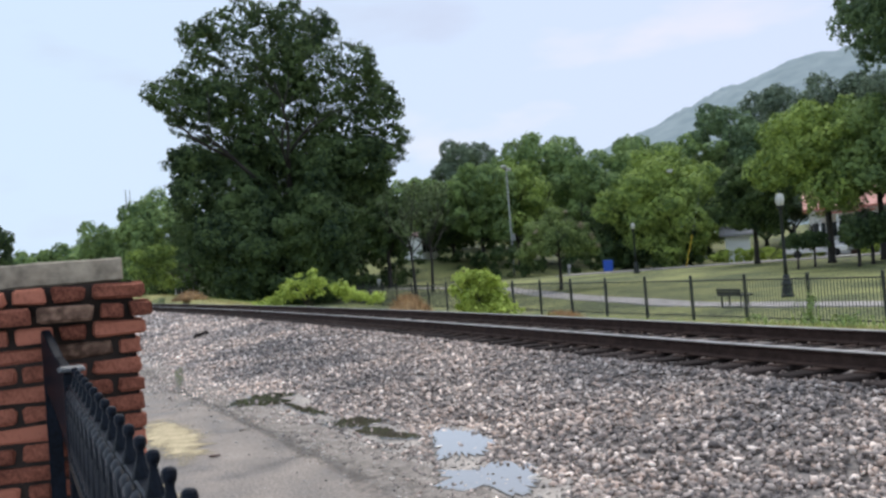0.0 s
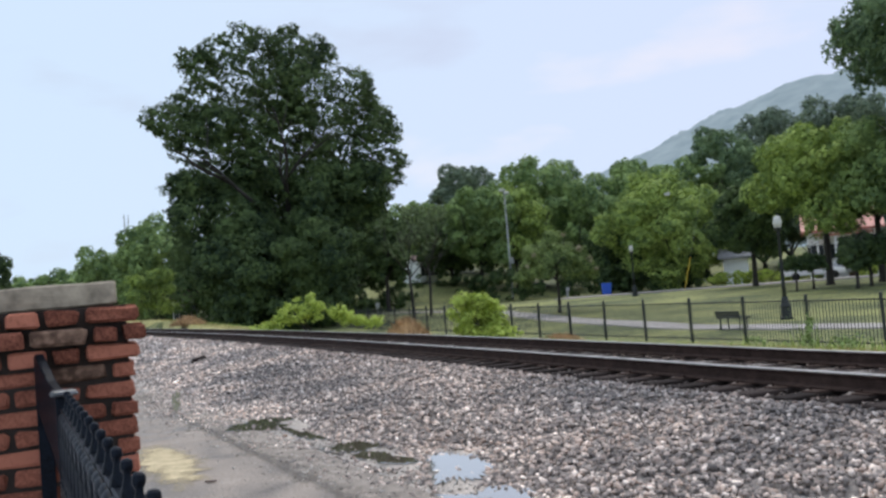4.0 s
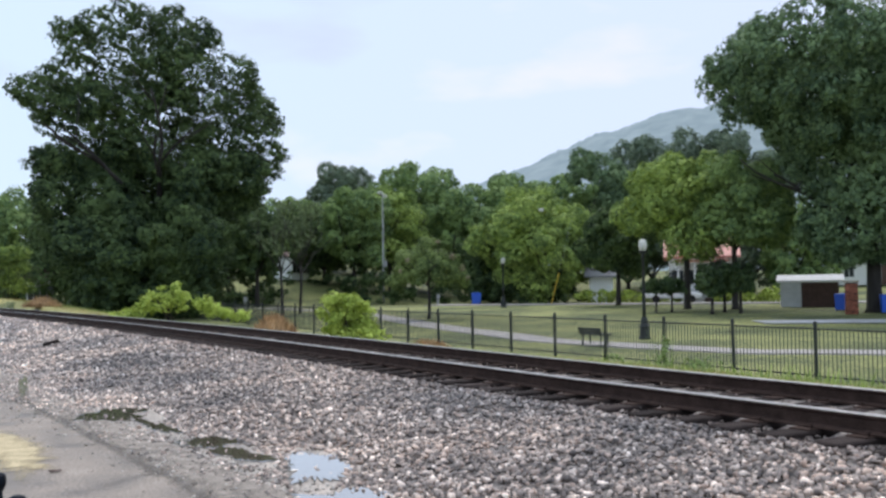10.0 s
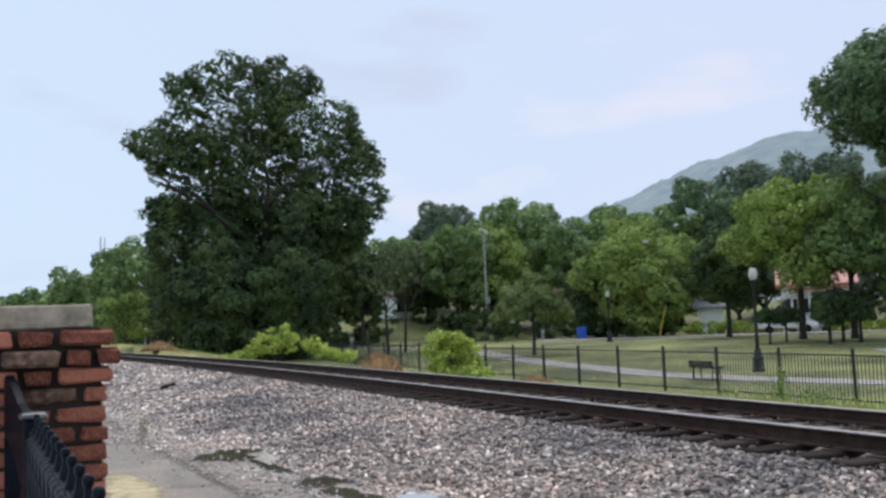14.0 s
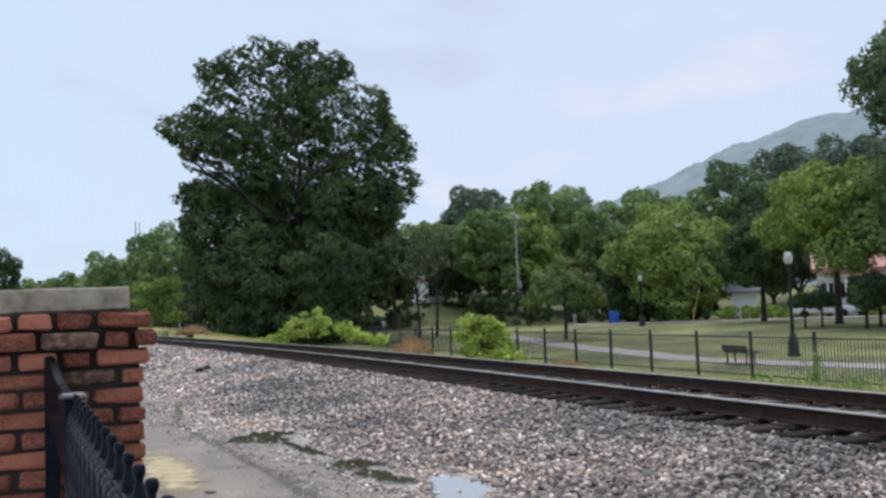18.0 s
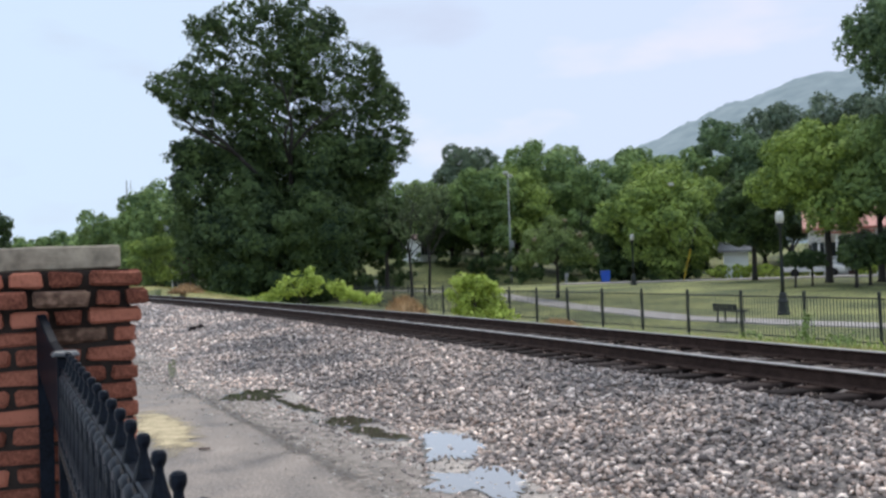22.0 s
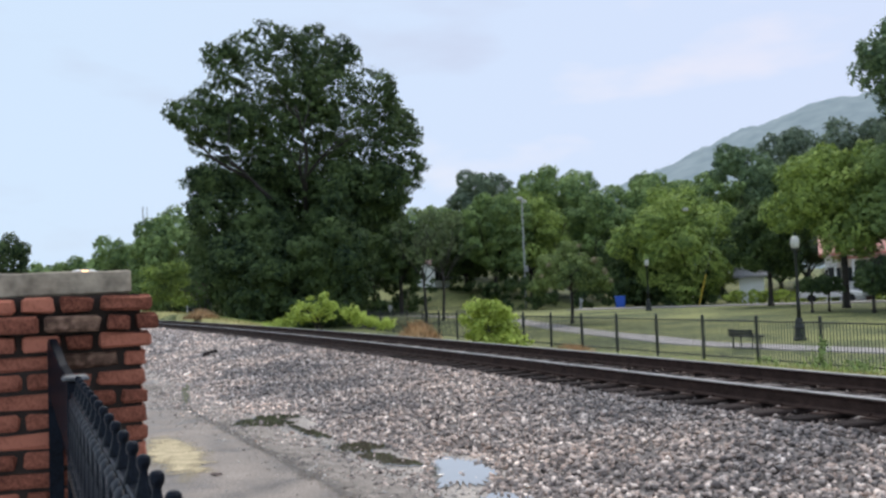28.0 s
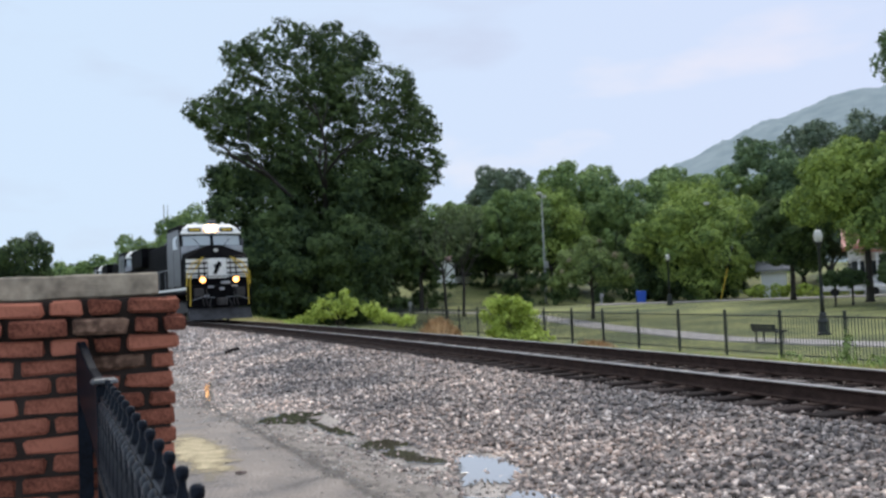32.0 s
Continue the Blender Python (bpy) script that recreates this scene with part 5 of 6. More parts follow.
def build_weeds():
    """Rough dry grass and weeds along the far side of the track."""
    rng = np.random.default_rng(3)
    for nm, n, lo, hi, size, material, label in (("dry_grass_verge", 34000, 2.5, 4.6, 0.10, M_DRY, "dry yellow grass along the far edge of the ballast"),
                                                 ("weedy_verge", 26000, 3.6, 10.4, 0.12, M_LEAF_LIGHT, "rough green weeds between the track and the park fence"),
                                                 ("tall_grass", 220, 6.6, 9.8, 0.36, M_LEAF_LIGHT, "tall pale green grass before the park fence")):
        y = 9 + 8 * rng.random(n) if nm == "tall_grass" else 2 + 90 * rng.random(n) ** 1.4
        u = lo + (hi - lo) * rng.random(n)
        V = np.zeros((n, 3, 3))
        for k in range(n):
            x = track_x(y[k]) + u[k]
            z = ground_z(x, y[k]) if u[k] > 2.9 else max(0.0, height_ballast(x, y[k]) - 0.05)
            hgt = size * rng.uniform(0.5, 1.5) * (1 + 0.5 * max(0, noise.noise(Vector((x * 0.6, y[k] * 0.6, 2)))))
            a = rng.uniform(0, 6.28)
            w = min(0.026, size * 0.10)
            V[k] = ((x - w * math.cos(a), y[k] - w * math.sin(a), z), (x + w * math.cos(a), y[k] + w * math.sin(a), z),
                    (x + rng.normal(0, hgt * 0.35), y[k] + rng.normal(0, hgt * 0.35), z + hgt))
        ob = new(nm, raw_mesh(nm, V.reshape(-1, 3).tolist(), np.arange(3 * n).reshape(-1, 3).tolist(), material))
        tagged(ob, label, "grass", kind="stuff")
    for az, d, w, h in ((20.6, 38, 1.0, 0.9), (7.7, 58, 1.0, 0.55), (29.8, 31, 0.8, 0.35)):
        x, y = polar(az, d)
        n = 1500
        V = np.zeros((n, 3, 3))
        z = ground_z(x, y)
        for k in range(n):
            r, a = w * math.sqrt(rng.random()), rng.uniform(0, 6.28)
            top = h * (1 - (r / w) ** 2) * rng.uniform(0.7, 1.1) + 0.1
            bx, by = x + r * math.cos(a), y + r * math.sin(a)
            b = rng.uniform(0, 6.28)
            zz = z + max(0, top - 0.45)
            V[k] = ((bx - 0.03 * math.cos(b), by - 0.03 * math.sin(b), zz), (bx + 0.03 * math.cos(b), by + 0.03 * math.sin(b), zz), (bx + rng.normal(0, 0.12), by + rng.normal(0, 0.12), z + top))
        bm = bmesh.new()
        lathe([(w * 0.85, 0), (w * 0.6, h * 0.4), (w * 0.28, h * 0.7), (0.05, h * 0.8)], 14, bm=bm)
        t = thing("dry_grass_mound", pose(x, y, z), "brown mound of dry grass behind the rails", "grass mound")
        part("mound", bm, M_DRYMOUND, t, smooth=True)
        me = raw_mesh("dry_tuft", (V - np.array((x, y, z))).reshape(-1, 3).tolist(), np.arange(3 * n).reshape(-1, 3).tolist(), M_DRYMOUND)
        ob = new("dry_tuft", me)
        ob.parent = t


M_DRYMOUND = mat("brown_dry_grass", (0.36, 0.22, 0.11), 0.95, 0.4, 3.0, 30, 0.6, 0.03, hue=(0.48, 0.32, 0.17), island=0.4)

# ---- distance ----


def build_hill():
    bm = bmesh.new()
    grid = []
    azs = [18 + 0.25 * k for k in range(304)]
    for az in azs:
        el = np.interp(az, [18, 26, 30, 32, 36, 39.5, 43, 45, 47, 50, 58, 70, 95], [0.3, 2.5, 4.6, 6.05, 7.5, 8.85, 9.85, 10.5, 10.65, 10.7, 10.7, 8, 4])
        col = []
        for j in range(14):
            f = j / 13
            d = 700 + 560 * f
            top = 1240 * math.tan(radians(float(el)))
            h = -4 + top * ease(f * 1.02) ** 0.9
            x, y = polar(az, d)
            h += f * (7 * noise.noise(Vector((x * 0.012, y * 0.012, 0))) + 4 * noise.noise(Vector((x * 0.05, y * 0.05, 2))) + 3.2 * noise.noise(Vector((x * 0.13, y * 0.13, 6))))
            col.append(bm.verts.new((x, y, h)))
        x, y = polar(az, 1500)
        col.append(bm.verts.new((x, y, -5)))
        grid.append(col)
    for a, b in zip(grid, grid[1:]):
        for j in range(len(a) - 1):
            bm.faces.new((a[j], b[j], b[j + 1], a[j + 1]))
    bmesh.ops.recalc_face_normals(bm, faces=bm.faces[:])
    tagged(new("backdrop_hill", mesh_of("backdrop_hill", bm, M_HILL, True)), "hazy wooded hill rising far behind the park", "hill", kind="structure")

# ---- park furniture and buildings ----


def build_path():
    pts = [(21, 104), (24, 90), (26, 76), (27.2, 66), (27.3, 55), (24.2, 39.5), (22.6, 30), (22.3, 24), (23.4, 20), (27, 14), (32, 6), (36, -6)]
    bm = bmesh.new()
    rows = []
    fine = []
    for a, b in zip(pts, pts[1:]):
        for k in range(6):
            fine.append((a[0] + (b[0] - a[0]) * k / 6, a[1] + (b[1] - a[1]) * k / 6))
    for i in range(len(fine) - 1):
        x, y = fine[i]
        d = Vector((fine[i + 1][0] - x, fine[i + 1][1] - y, 0)).normalized()
        n = Vector((d.y, -d.x, 0))
        row = []
        for s, dz in ((-0.9, -0.05), (-0.88, 0.025), (0.88, 0.025), (0.9, -0.05)):
            q = Vector((x, y, 0)) + n * s
            row.append(bm.verts.new((q.x, q.y, ground_z(x, y) + dz)))
        rows.append(row)
    for a, b in zip(rows, rows[1:]):
        for k in range(3):
            bm.faces.new((a[k], b[k], b[k + 1], a[k + 1]))
    bmesh.ops.recalc_face_normals(bm, faces=bm.faces[:])
    tagged(new("pavement_park_path", mesh_of("pavement_park_path", bm, M_PATH)), "pale concrete footpath winding through the park", "footpath", kind="structure")
    # parking apron beside the shed, wet
    bm = box(9.0, 3.2, 0.06, (0, 0, 0.0), 0.02)
    ob = new("pavement_apron", mesh_of("pavement_apron", bm, M_CONC))
    ob.matrix_world = pose(41.5, 29.8, ground_z(41.5, 29.8) + 0.03, 0, 0, -38)
    tagged(ob, "wet pale concrete apron in front of the shed", "pavement", kind="structure")
    # street on the bank behind the park
    bm = box(46, 5.0, 0.1, (0, 0, 0), 0.0)
    ob = new("road", mesh_of("road", bm, M_PATH))
    x, y = polar(47, 76)
    ob.matrix_world = pose(x, y, ground_z(x, y) + 0.02, 0, 0, -47)
    tagged(ob, "pale street behind the park", "street", kind="structure")


def post_lamp(at, height):
    x, y = at
    t = thing("post_lamp", pose(x, y, ground_z(x, y) - 0.02), "black cast post lamp with a white acorn globe", "street lamp", "post lamps in the park")
    h = height
    part("base", lathe([(0.25, 0), (0.25, 0.10), (0.20, 0.14), (0.18, 0.45), (0.21, 0.50), (0.15, 0.62), (0.13, 0.80), (0.10, 0.86)], 12), M_POST, t)
    shaft = bmesh.new()
    lathe([(0.075, 0.86), (0.07, 1.4), (0.05, h - 0.72), (0.08, h - 0.68), (0.05, h - 0.62)], 12, bm=shaft)
    part("shaft", shaft, M_POST, t, smooth=True)
    part("fitter", lathe([(0.06, h - 0.62), (0.13, h - 0.56), (0.15, h - 0.50), (0.12, h - 0.47)], 12), M_POST, t)
    part("globe", lathe([(0.11, h - 0.47), (0.150, h - 0.37), (0.165, h - 0.25), (0.14, h - 0.12), (0.10, h - 0.04), (0.03, h - 0.02)], 16), M_GLOBE, t, "white acorn globe", True)
    part("finial", lathe([(0.05, h - 0.03), (0.02, h), (0.03, h + 0.04), (0.005, h + 0.09)], 8), M_POST, t)


def wheelie_bin(at, h, w, turn):
    x, y = at
    t = thing("rubbish_bin", pose(x, y, ground_z(x, y) - 0.01, 0, 0, turn), "bright blue plastic wheeled rubbish bin on the grass", "bin", "blue bins")
    bm = box(w * 0.86, w * 0.9, h * 0.88, (0, 0, 0), 0.03)
    for v in bm.verts:
        if v.co.z > 0:
            v.co.x *= 1.14
            v.co.y *= 1.12
        v.co.z += h * 0.44 + 0.05
    part("body", bm, M_BLUE, t)
    part("lid", box(w * 1.06, w * 1.1, h * 0.07, (0, 0, h * 0.955), 0.02, taper=0.9), M_BLUE, t)
    part("handle", tube([(-w * 0.35, w * 0.5, h * 0.9), (-w * 0.35, w * 0.62, h * 0.92), (w * 0.35, w * 0.62, h * 0.92), (w * 0.35, w * 0.5, h * 0.9)], 0.018), M_BLUE, t)
    for s in (-1, 1):
        part("wheel", lathe([(0.10, -0.03), (0.11, -0.02), (0.11, 0.02), (0.10, 0.03)], 12, (s * w * 0.45, w * 0.42, 0.11), turn=pose(0, 0, 0, 0, 90, 0)), M_TYRE, t)


def bench(at, turn):
    x, y = at
    t = thing("park_bench", pose(x, y, ground_z(x, y), 0, 0, turn), "dark slatted metal park bench with a backrest", "bench")
    for k in range(4):
        part("seat_slat", box(1.3, 0.09, 0.05, (0, -0.17 + 0.115 * k, 0.42), 0.006), M_POST, t)
    for k in range(2):
        part("back_slat", box(1.3, 0.04, 0.09, (0, 0.24 + 0.02 * k, 0.50 + 0.10 * k), 0.006), M_POST, t)
    for s in (-0.5, 0.5):
        part("back_post", tube([(s, 0.2, 0.4), (s, 0.28, 0.66)], 0.025), M_POST, t)
        part("crossbar", box(0.05, 0.42, 0.05, (s, 0, 0.41), 0.005), M_POST, t)
        for q in (-0.15, 0.15):
            part("leg", tube([(s, q * 1.15, 0), (s, q, 0.4)], 0.028), M_POST, t)


def utility_pole(at, h, arms, turn, reach=1.35):
    x, y = at
    z = ground_z(x, y)
    t = thing("light_pole", pose(x, y, z - 0.05, 0, 0, turn), "tall steel light pole with flat lamp heads", "light pole", "tall light poles")
    part("pole", lathe([(0.11, 0), (0.085, 0.5), (0.05, h - z)], 10), M_STEEL, t, smooth=True)
    part("control_box", box(0.35, 0.3, 0.6, (0, -0.2, (h - z) * 0.36), 0.03), M_STEEL, t)
    for s in arms:
        a = part("arm", tube([(0, 0, h - z - 0.35), (s * reach * 0.5, 0, h - z - 0.08), (s * (reach - 0.25), 0, h - z - 0.02)], 0.05), M_STEEL, t)
        part("lamp_head", box(0.85, 0.45, 0.26, (s * reach, 0, h - z), 0.05), M_GLOBE, a, "pale lamp head")


def guy_wire(a, b):
    t = thing("guy_wire", Matrix(), "steel guy wire with yellow guard in front of trees", "guy wire")
    part("wire", tube([a, b], 0.008), M_STEEL, t)
    m = Vector(b).lerp(Vector(a), 0.34)
    part("guard", tube([b, m], 0.035), M_YELLOW, t)


def window(parent, x, z, w, h, y, depth=0.06):
    f = part("window", box(w, depth, h, (x, y, z), 0.01), M_SIDING, parent, "white framed window")
    for i in (-1, 1):
        part("pane", box(w * 0.40, 0.02, h * 0.84, (x + i * w * 0.225, y - depth / 2, z)), M_DARKGLASS, f)


def house(at, turn, w, d, h, roof_h, wall_m, roof_m, label, windows=3, porch=False, chimney=True):
    x, y = at
    t = thing("house", pose(x, y, ground_z(x, y) - 0.1, 0, 0, turn), label, "house", "houses behind the park")
    part("wall", box(w, d, h, (0, 0, h / 2)), wall_m, t)
    e = 0.45
    bm = bmesh.new()
    prof = [(-d / 2 - e, h - 0.12), (0, h + roof_h), (d / 2 + e, h - 0.12), (d / 2 + e, h + 0.05), (0, h + roof_h + 0.18), (-d / 2 - e, h + 0.05)]
    prism(prof, -w / 2 - e, w / 2 + e, bm)
    part("roof", bm, roof_m, t)
    for s in (-1, 1):
        part("gable", prism([(-d / 2, h), (d / 2, h), (0, h + roof_h)], s * w / 2 - 0.06, s * w / 2 + 0.06), wall_m, t)
    if chimney:
        part("chimney", box(0.6, 0.6, 1.3, (w * 0.2, 0, h + roof_h + 0.3), 0.02), M_BRICK, t)
    for k in range(windows):
        window(t, -w / 2 + w * (k + 0.5) / windows, h * 0.56, 1.1, 1.4, -d / 2 - 0.02)
    if w > 3:
        part("door", box(0.95, 0.08, 2.05, (w * 0.12, -d / 2 - 0.03, 1.06), 0.01), M_BROWN, t)
    if porch:
        part("porch_roof", box(w * 0.8, 2.0, 0.15, (0, -d / 2 - 1.0, h * 0.9), 0.02), roof_m, t)
        for k in range(4):
            part("porch_post", box(0.14, 0.14, h * 0.87, (-w * 0.37 + w * 0.74 * k / 3, -d / 2 - 1.85, h * 0.435)), M_SIDING, t)


def shed(at, turn):
    x, y = at
    t = thing("shed", pose(x, y, ground_z(x, y) - 0.02, 0, 0, turn), "low park shed with grey side, brown front and white eaves", "shed")
    part("wall", box(3.5, 2.6, 1.62, (0, 0, 0.81)), M_BROWN, t, "brown timber front")
    part("side_panel", box(1.3, 0.1, 1.62, (-1.2, -1.35, 0.81), 0.01), M_SIDING2, t, "pale grey panel")
    part("eave_board", box(4.1, 3.2, 0.14, (0, -0.05, 1.69), 0.02), M_SIDING, t, "white eaves board")
    part("roof", prism([(-1.65, 1.76), (1.65, 1.76), (0.0, 2.15)], -2.1, 2.1), M_SIDING2, t)
    part("door", box(0.7, 0.06, 1.4, (1.0, -1.325, 0.75), 0.01), M_BROWN, t)
    for k in range(7):
        part("board", box(0.012, 0.02, 1.5, (-0.5 + 0.3 * k, -1.31, 0.8)), M_TIE, t)


M_SIDING2 = mat("pale_grey_panel", (0.60, 0.61, 0.62), 0.7, 0.15, 2, 20, 0.2, 0.005)


def brick_pier(at):
    x, y = at
    t = thing("brick_pier", pose(x, y, ground_z(x, y), 0, 0, -54), "red brick pier beside the shed", "pier")
    part("core", box(0.66, 0.66, 1.8, (0, 0, 0.9)), M_MORTAR, t)
    me = mesh_of("brick", box(0.2, 0.05, 0.062, (0, 0, 0), 0.004), M_BRICK)
    for c in range(22):
        for k in range(3):
            share("brick", me, t, pose(-0.225 + 0.215 * k + (0.05 if c % 2 else -0.02), -0.33, 0.06 + c * 0.077))
            share("brick", me, t, pose(-0.33, -0.225 + 0.215 * k, 0.06 + c * 0.077, 0, 0, 90))
    part("cap", box(0.85, 0.85, 0.1, (0, 0, 1.86), 0.02), M_CAP, t)


def parked_car(at, turn, paint, label):
    x, y = at
    t = thing("parked_car", pose(x, y, ground_z(x, y), 0, 0, turn), label, "car", "parked cars")
    prof = [(-2.2, 0.35), (-2.25, 0.75), (-1.3, 0.92), (-0.6, 1.42), (0.9, 1.45), (1.7, 0.98), (2.2, 0.92), (2.25, 0.4)]
    part("body", prism(prof, -0.88, 0.88, bevel=0.06), paint, t)
    part("windscreen", prism([(-1.22, 0.94), (-0.64, 1.36), (-0.60, 1.36), (-1.15, 0.94)], -0.74, 0.74), M_DARKGLASS, t)
    for s in (-1, 1):
        part("side_window", box(0.02, 1.7, 0.34, (s * 0.885, 0.25, 1.14), 0.005), M_DARKGLASS, t)
        part("headlight", box(0.3, 0.06, 0.14, (s * 0.62, -2.23, 0.68), 0.02), M_GLOBE, t)
        for yy in (-1.4, 1.4):
            part("wheel", lathe([(0.26, -0.1), (0.32, -0.08), (0.32, 0.08), (0.26, 0.1)], 14, (s * 0.8, yy, 0.32), turn=pose(0, 0, 0, 0, 90, 0)), M_TYRE, t)


def hedge(az, d, w, h, seed, material, label):
    x, y = polar(az, d)
    rng = random.Random(seed)
    t = thing("hedge", pose(x, y, ground_z(x, y) - 0.05, 0, 0, -az), label, "hedge")
    bl = [(rng.uniform(-w, w), rng.uniform(-0.5, 0.5), rng.uniform(0.15, h), rng.uniform(0.3, 0.5)) for k in range(int(w * 5 * (1 + h * 0.5)))]
    ob = new("foliage", crown("foliage", bl, 1.0, 0.13, seed, material))
    ob.parent = t


def marker_post(az, d):
    x, y = polar(az, d)
    t = thing("marker_post", pose(x, y, ground_z(x, y)), "short grey marker post on the lawn", "post")
    part("post", lathe([(0.10, 0), (0.10, 0.85), (0.07, 0.95)], 10), M_STEEL, t)
    part("plate", box(0.34, 0.03, 0.3, (0, -0.11, 0.75), 0.01), M_STEEL, t)


def radio_mast(az, d, h):
    x, y = polar(az, d)
    t = thing("radio_mast", pose(x, y, ground_z(x, y)), "thin pale lattice radio mast far behind trees", "mast")
    for k in range(3):
        a = 2.094 * k
        part("leg", tube([(0.7 * math.cos(a), 0.7 * math.sin(a), 0), (0.45 * math.cos(a), 0.45 * math.sin(a), h)], 0.06), M_STEEL, t)
    for j in range(int(h / 1.2)):
        p = [(0.68 - 0.23 * j * 1.2 / h) * Vector((math.cos(2.094 * (j + q)), math.sin(2.094 * (j + q)), 0)) + Vector((0, 0, 1.2 * (j + q))) for q in (0, 1)]
        part("brace", tube(p, 0.035, 4), M_STEEL, t)


def build_park():
    build_path()
    post_lamp(polar(42.9, 37.1), 3.9)
    post_lamp(polar(34.5, 70), 3.75)
    wheelie_bin(polar(32.85, 82), 1.05, 0.85, -30)
    wheelie_bin(polar(53.75, 62), 1.05, 0.6, -60)
    wheelie_bin(polar(56.2, 59), 1.1, 0.85, -50)
    wheelie_bin(polar(16.6, 75), 1.05, 0.8, -20)
    bench(polar(40.0, 33.6), 88)
    utility_pole(polar(27.2, 86.3), 10.15, (-1, 1), 55)
    utility_pole(polar(36.9, 84.5), 8.0, (-1,), 53, 4.2)
    a, b = polar(38.8, 79), polar(37.4, 77)
    guy_wire((a[0], a[1], 7.5), (b[0], b[1], ground_z(*b)))
    house(polar(21.65, 101), 12, 2.3, 3.6, 2.3, 0.5, M_SIDING, M_BROWN, "small white house with a brown roof on the bank behind trees", 2, chimney=False)
    house(polar(7.6, 92), -8, 2.2, 4, 2.9, 0.9, M_SIDING, M_BROWN, "small white house with a brown roof under the large tree", 2, chimney=False)
    house(polar(46.2, 86), -44, 5.4, 7, 3.9, 1.6, M_SIDING, M_ROOFRED, "white house with a faded red metal roof", 4, True)
    house(polar(40.4, 85), -40, 2.0, 3.4, 2.4, 0.9, M_SIDING, M_ROOFGREY, "small white house seen between trees", 0, chimney=False)
    house(polar(55.5, 112), -50, 8, 6, 2.6, 1.2, M_SIDING, M_ROOFGREY, "white house behind the park shed")
    # bright leaf masses added in place of lit grass at the lawn's back
    hedge(50.3, 78, 5.0, 1.2, 61, M_LEAF_BUSH, "added yellow-green foliage standing in for bright far lawn")
    hedge(42.0, 80, 4.5, 0.9, 62, M_LEAF_BUSH, "added yellow-green foliage standing in for bright far lawn")
    for az, d, w in ((18.4, 92, 3.2), (20.3, 90, 2.0), (23.3, 96, 1.8), (25.3, 91, 2.4), (27.0, 84.8, 2.6), (29.4, 86, 2.8), (31.8, 85, 2.6), (34.1, 83.5, 2.8), (36.6, 83, 2.6), (38.2, 84, 1.4)):
        hedge(az, d, w, 2.7, int(az * 3), M_LEAF_MAIN, "dark undergrowth along the bank behind the park")
    # dark leaf masses added to imitate the shade beneath the large tree
    for az, d, w in ((9.3, 80, 2.4), (12.0, 79, 2.6), (14.8, 80, 2.6), (17.2, 82, 2.4), (19.6, 86, 2.2)):
        hedge(az, d, w, 1.3, int(az * 5), M_LEAF_MAIN, "added dark foliage standing in for shade under the large tree")
    marker_post(30.5, 80)
    marker_post(18.9, 76)
    radio_mast(4.6, 170, 19)
    shed(polar(52.2, 68), -52)
    brick_pier(polar(54.35, 58))
    for az, d, turn, pm, lb in ((44.6, 79, 48, M_SIDING, "white car parked behind the park lawn"), (46.6, 80, 48, M_CAR, "silver car parked behind the park lawn"),
                                (10.6, 82, 80, M_POST, "dark car parked in the shade of the large tree")):
        parked_car(polar(az, d), turn, pm, lb)


# ---- train ----


def truck(parent, y):
    tr = part("bogie", box(2.1, 4.3, 0.45, (0, y, 0.72), 0.06), M_DIRT, parent, "dark bogie frame")
    for s in (-1, 1):
        part("side_frame", prism([(y - 2.2, 0.5), (y - 2.0, 0.85), (y + 2.0, 0.85), (y + 2.2, 0.5), (y + 1.2, 0.42), (y - 1.2, 0.42)], s * 1.12 - 0.08, s * 1.12 + 0.08), M_DIRT, tr)
    for k in (-1.7, 0, 1.7):
        bm = bmesh.new()
        for s in (-1, 1):
            lathe([(0.50, -0.07), (0.54, -0.06), (0.53, 0.06), (0.50, 0.07)], 20, (s * 0.76, 0, 0), bm, pose(0, 0, 0, 0, 90, 0))
            for q in range(5):
                a = 1.2566 * q
                box(0.05, 0.10, 0.10, (s * 0.82, 0.3 * math.cos(a), 0.3 * math.sin(a)), 0.01, bm)
        lathe([(0.09, -0.8), (0.09, 0.8)], 8, (0, 0, 0), bm, pose(0, 0, 0, 0, 90, 0))
        part("wheelset", bm, M_DIRT, tr).matrix_basis = pose(0, y + k, 0.53)


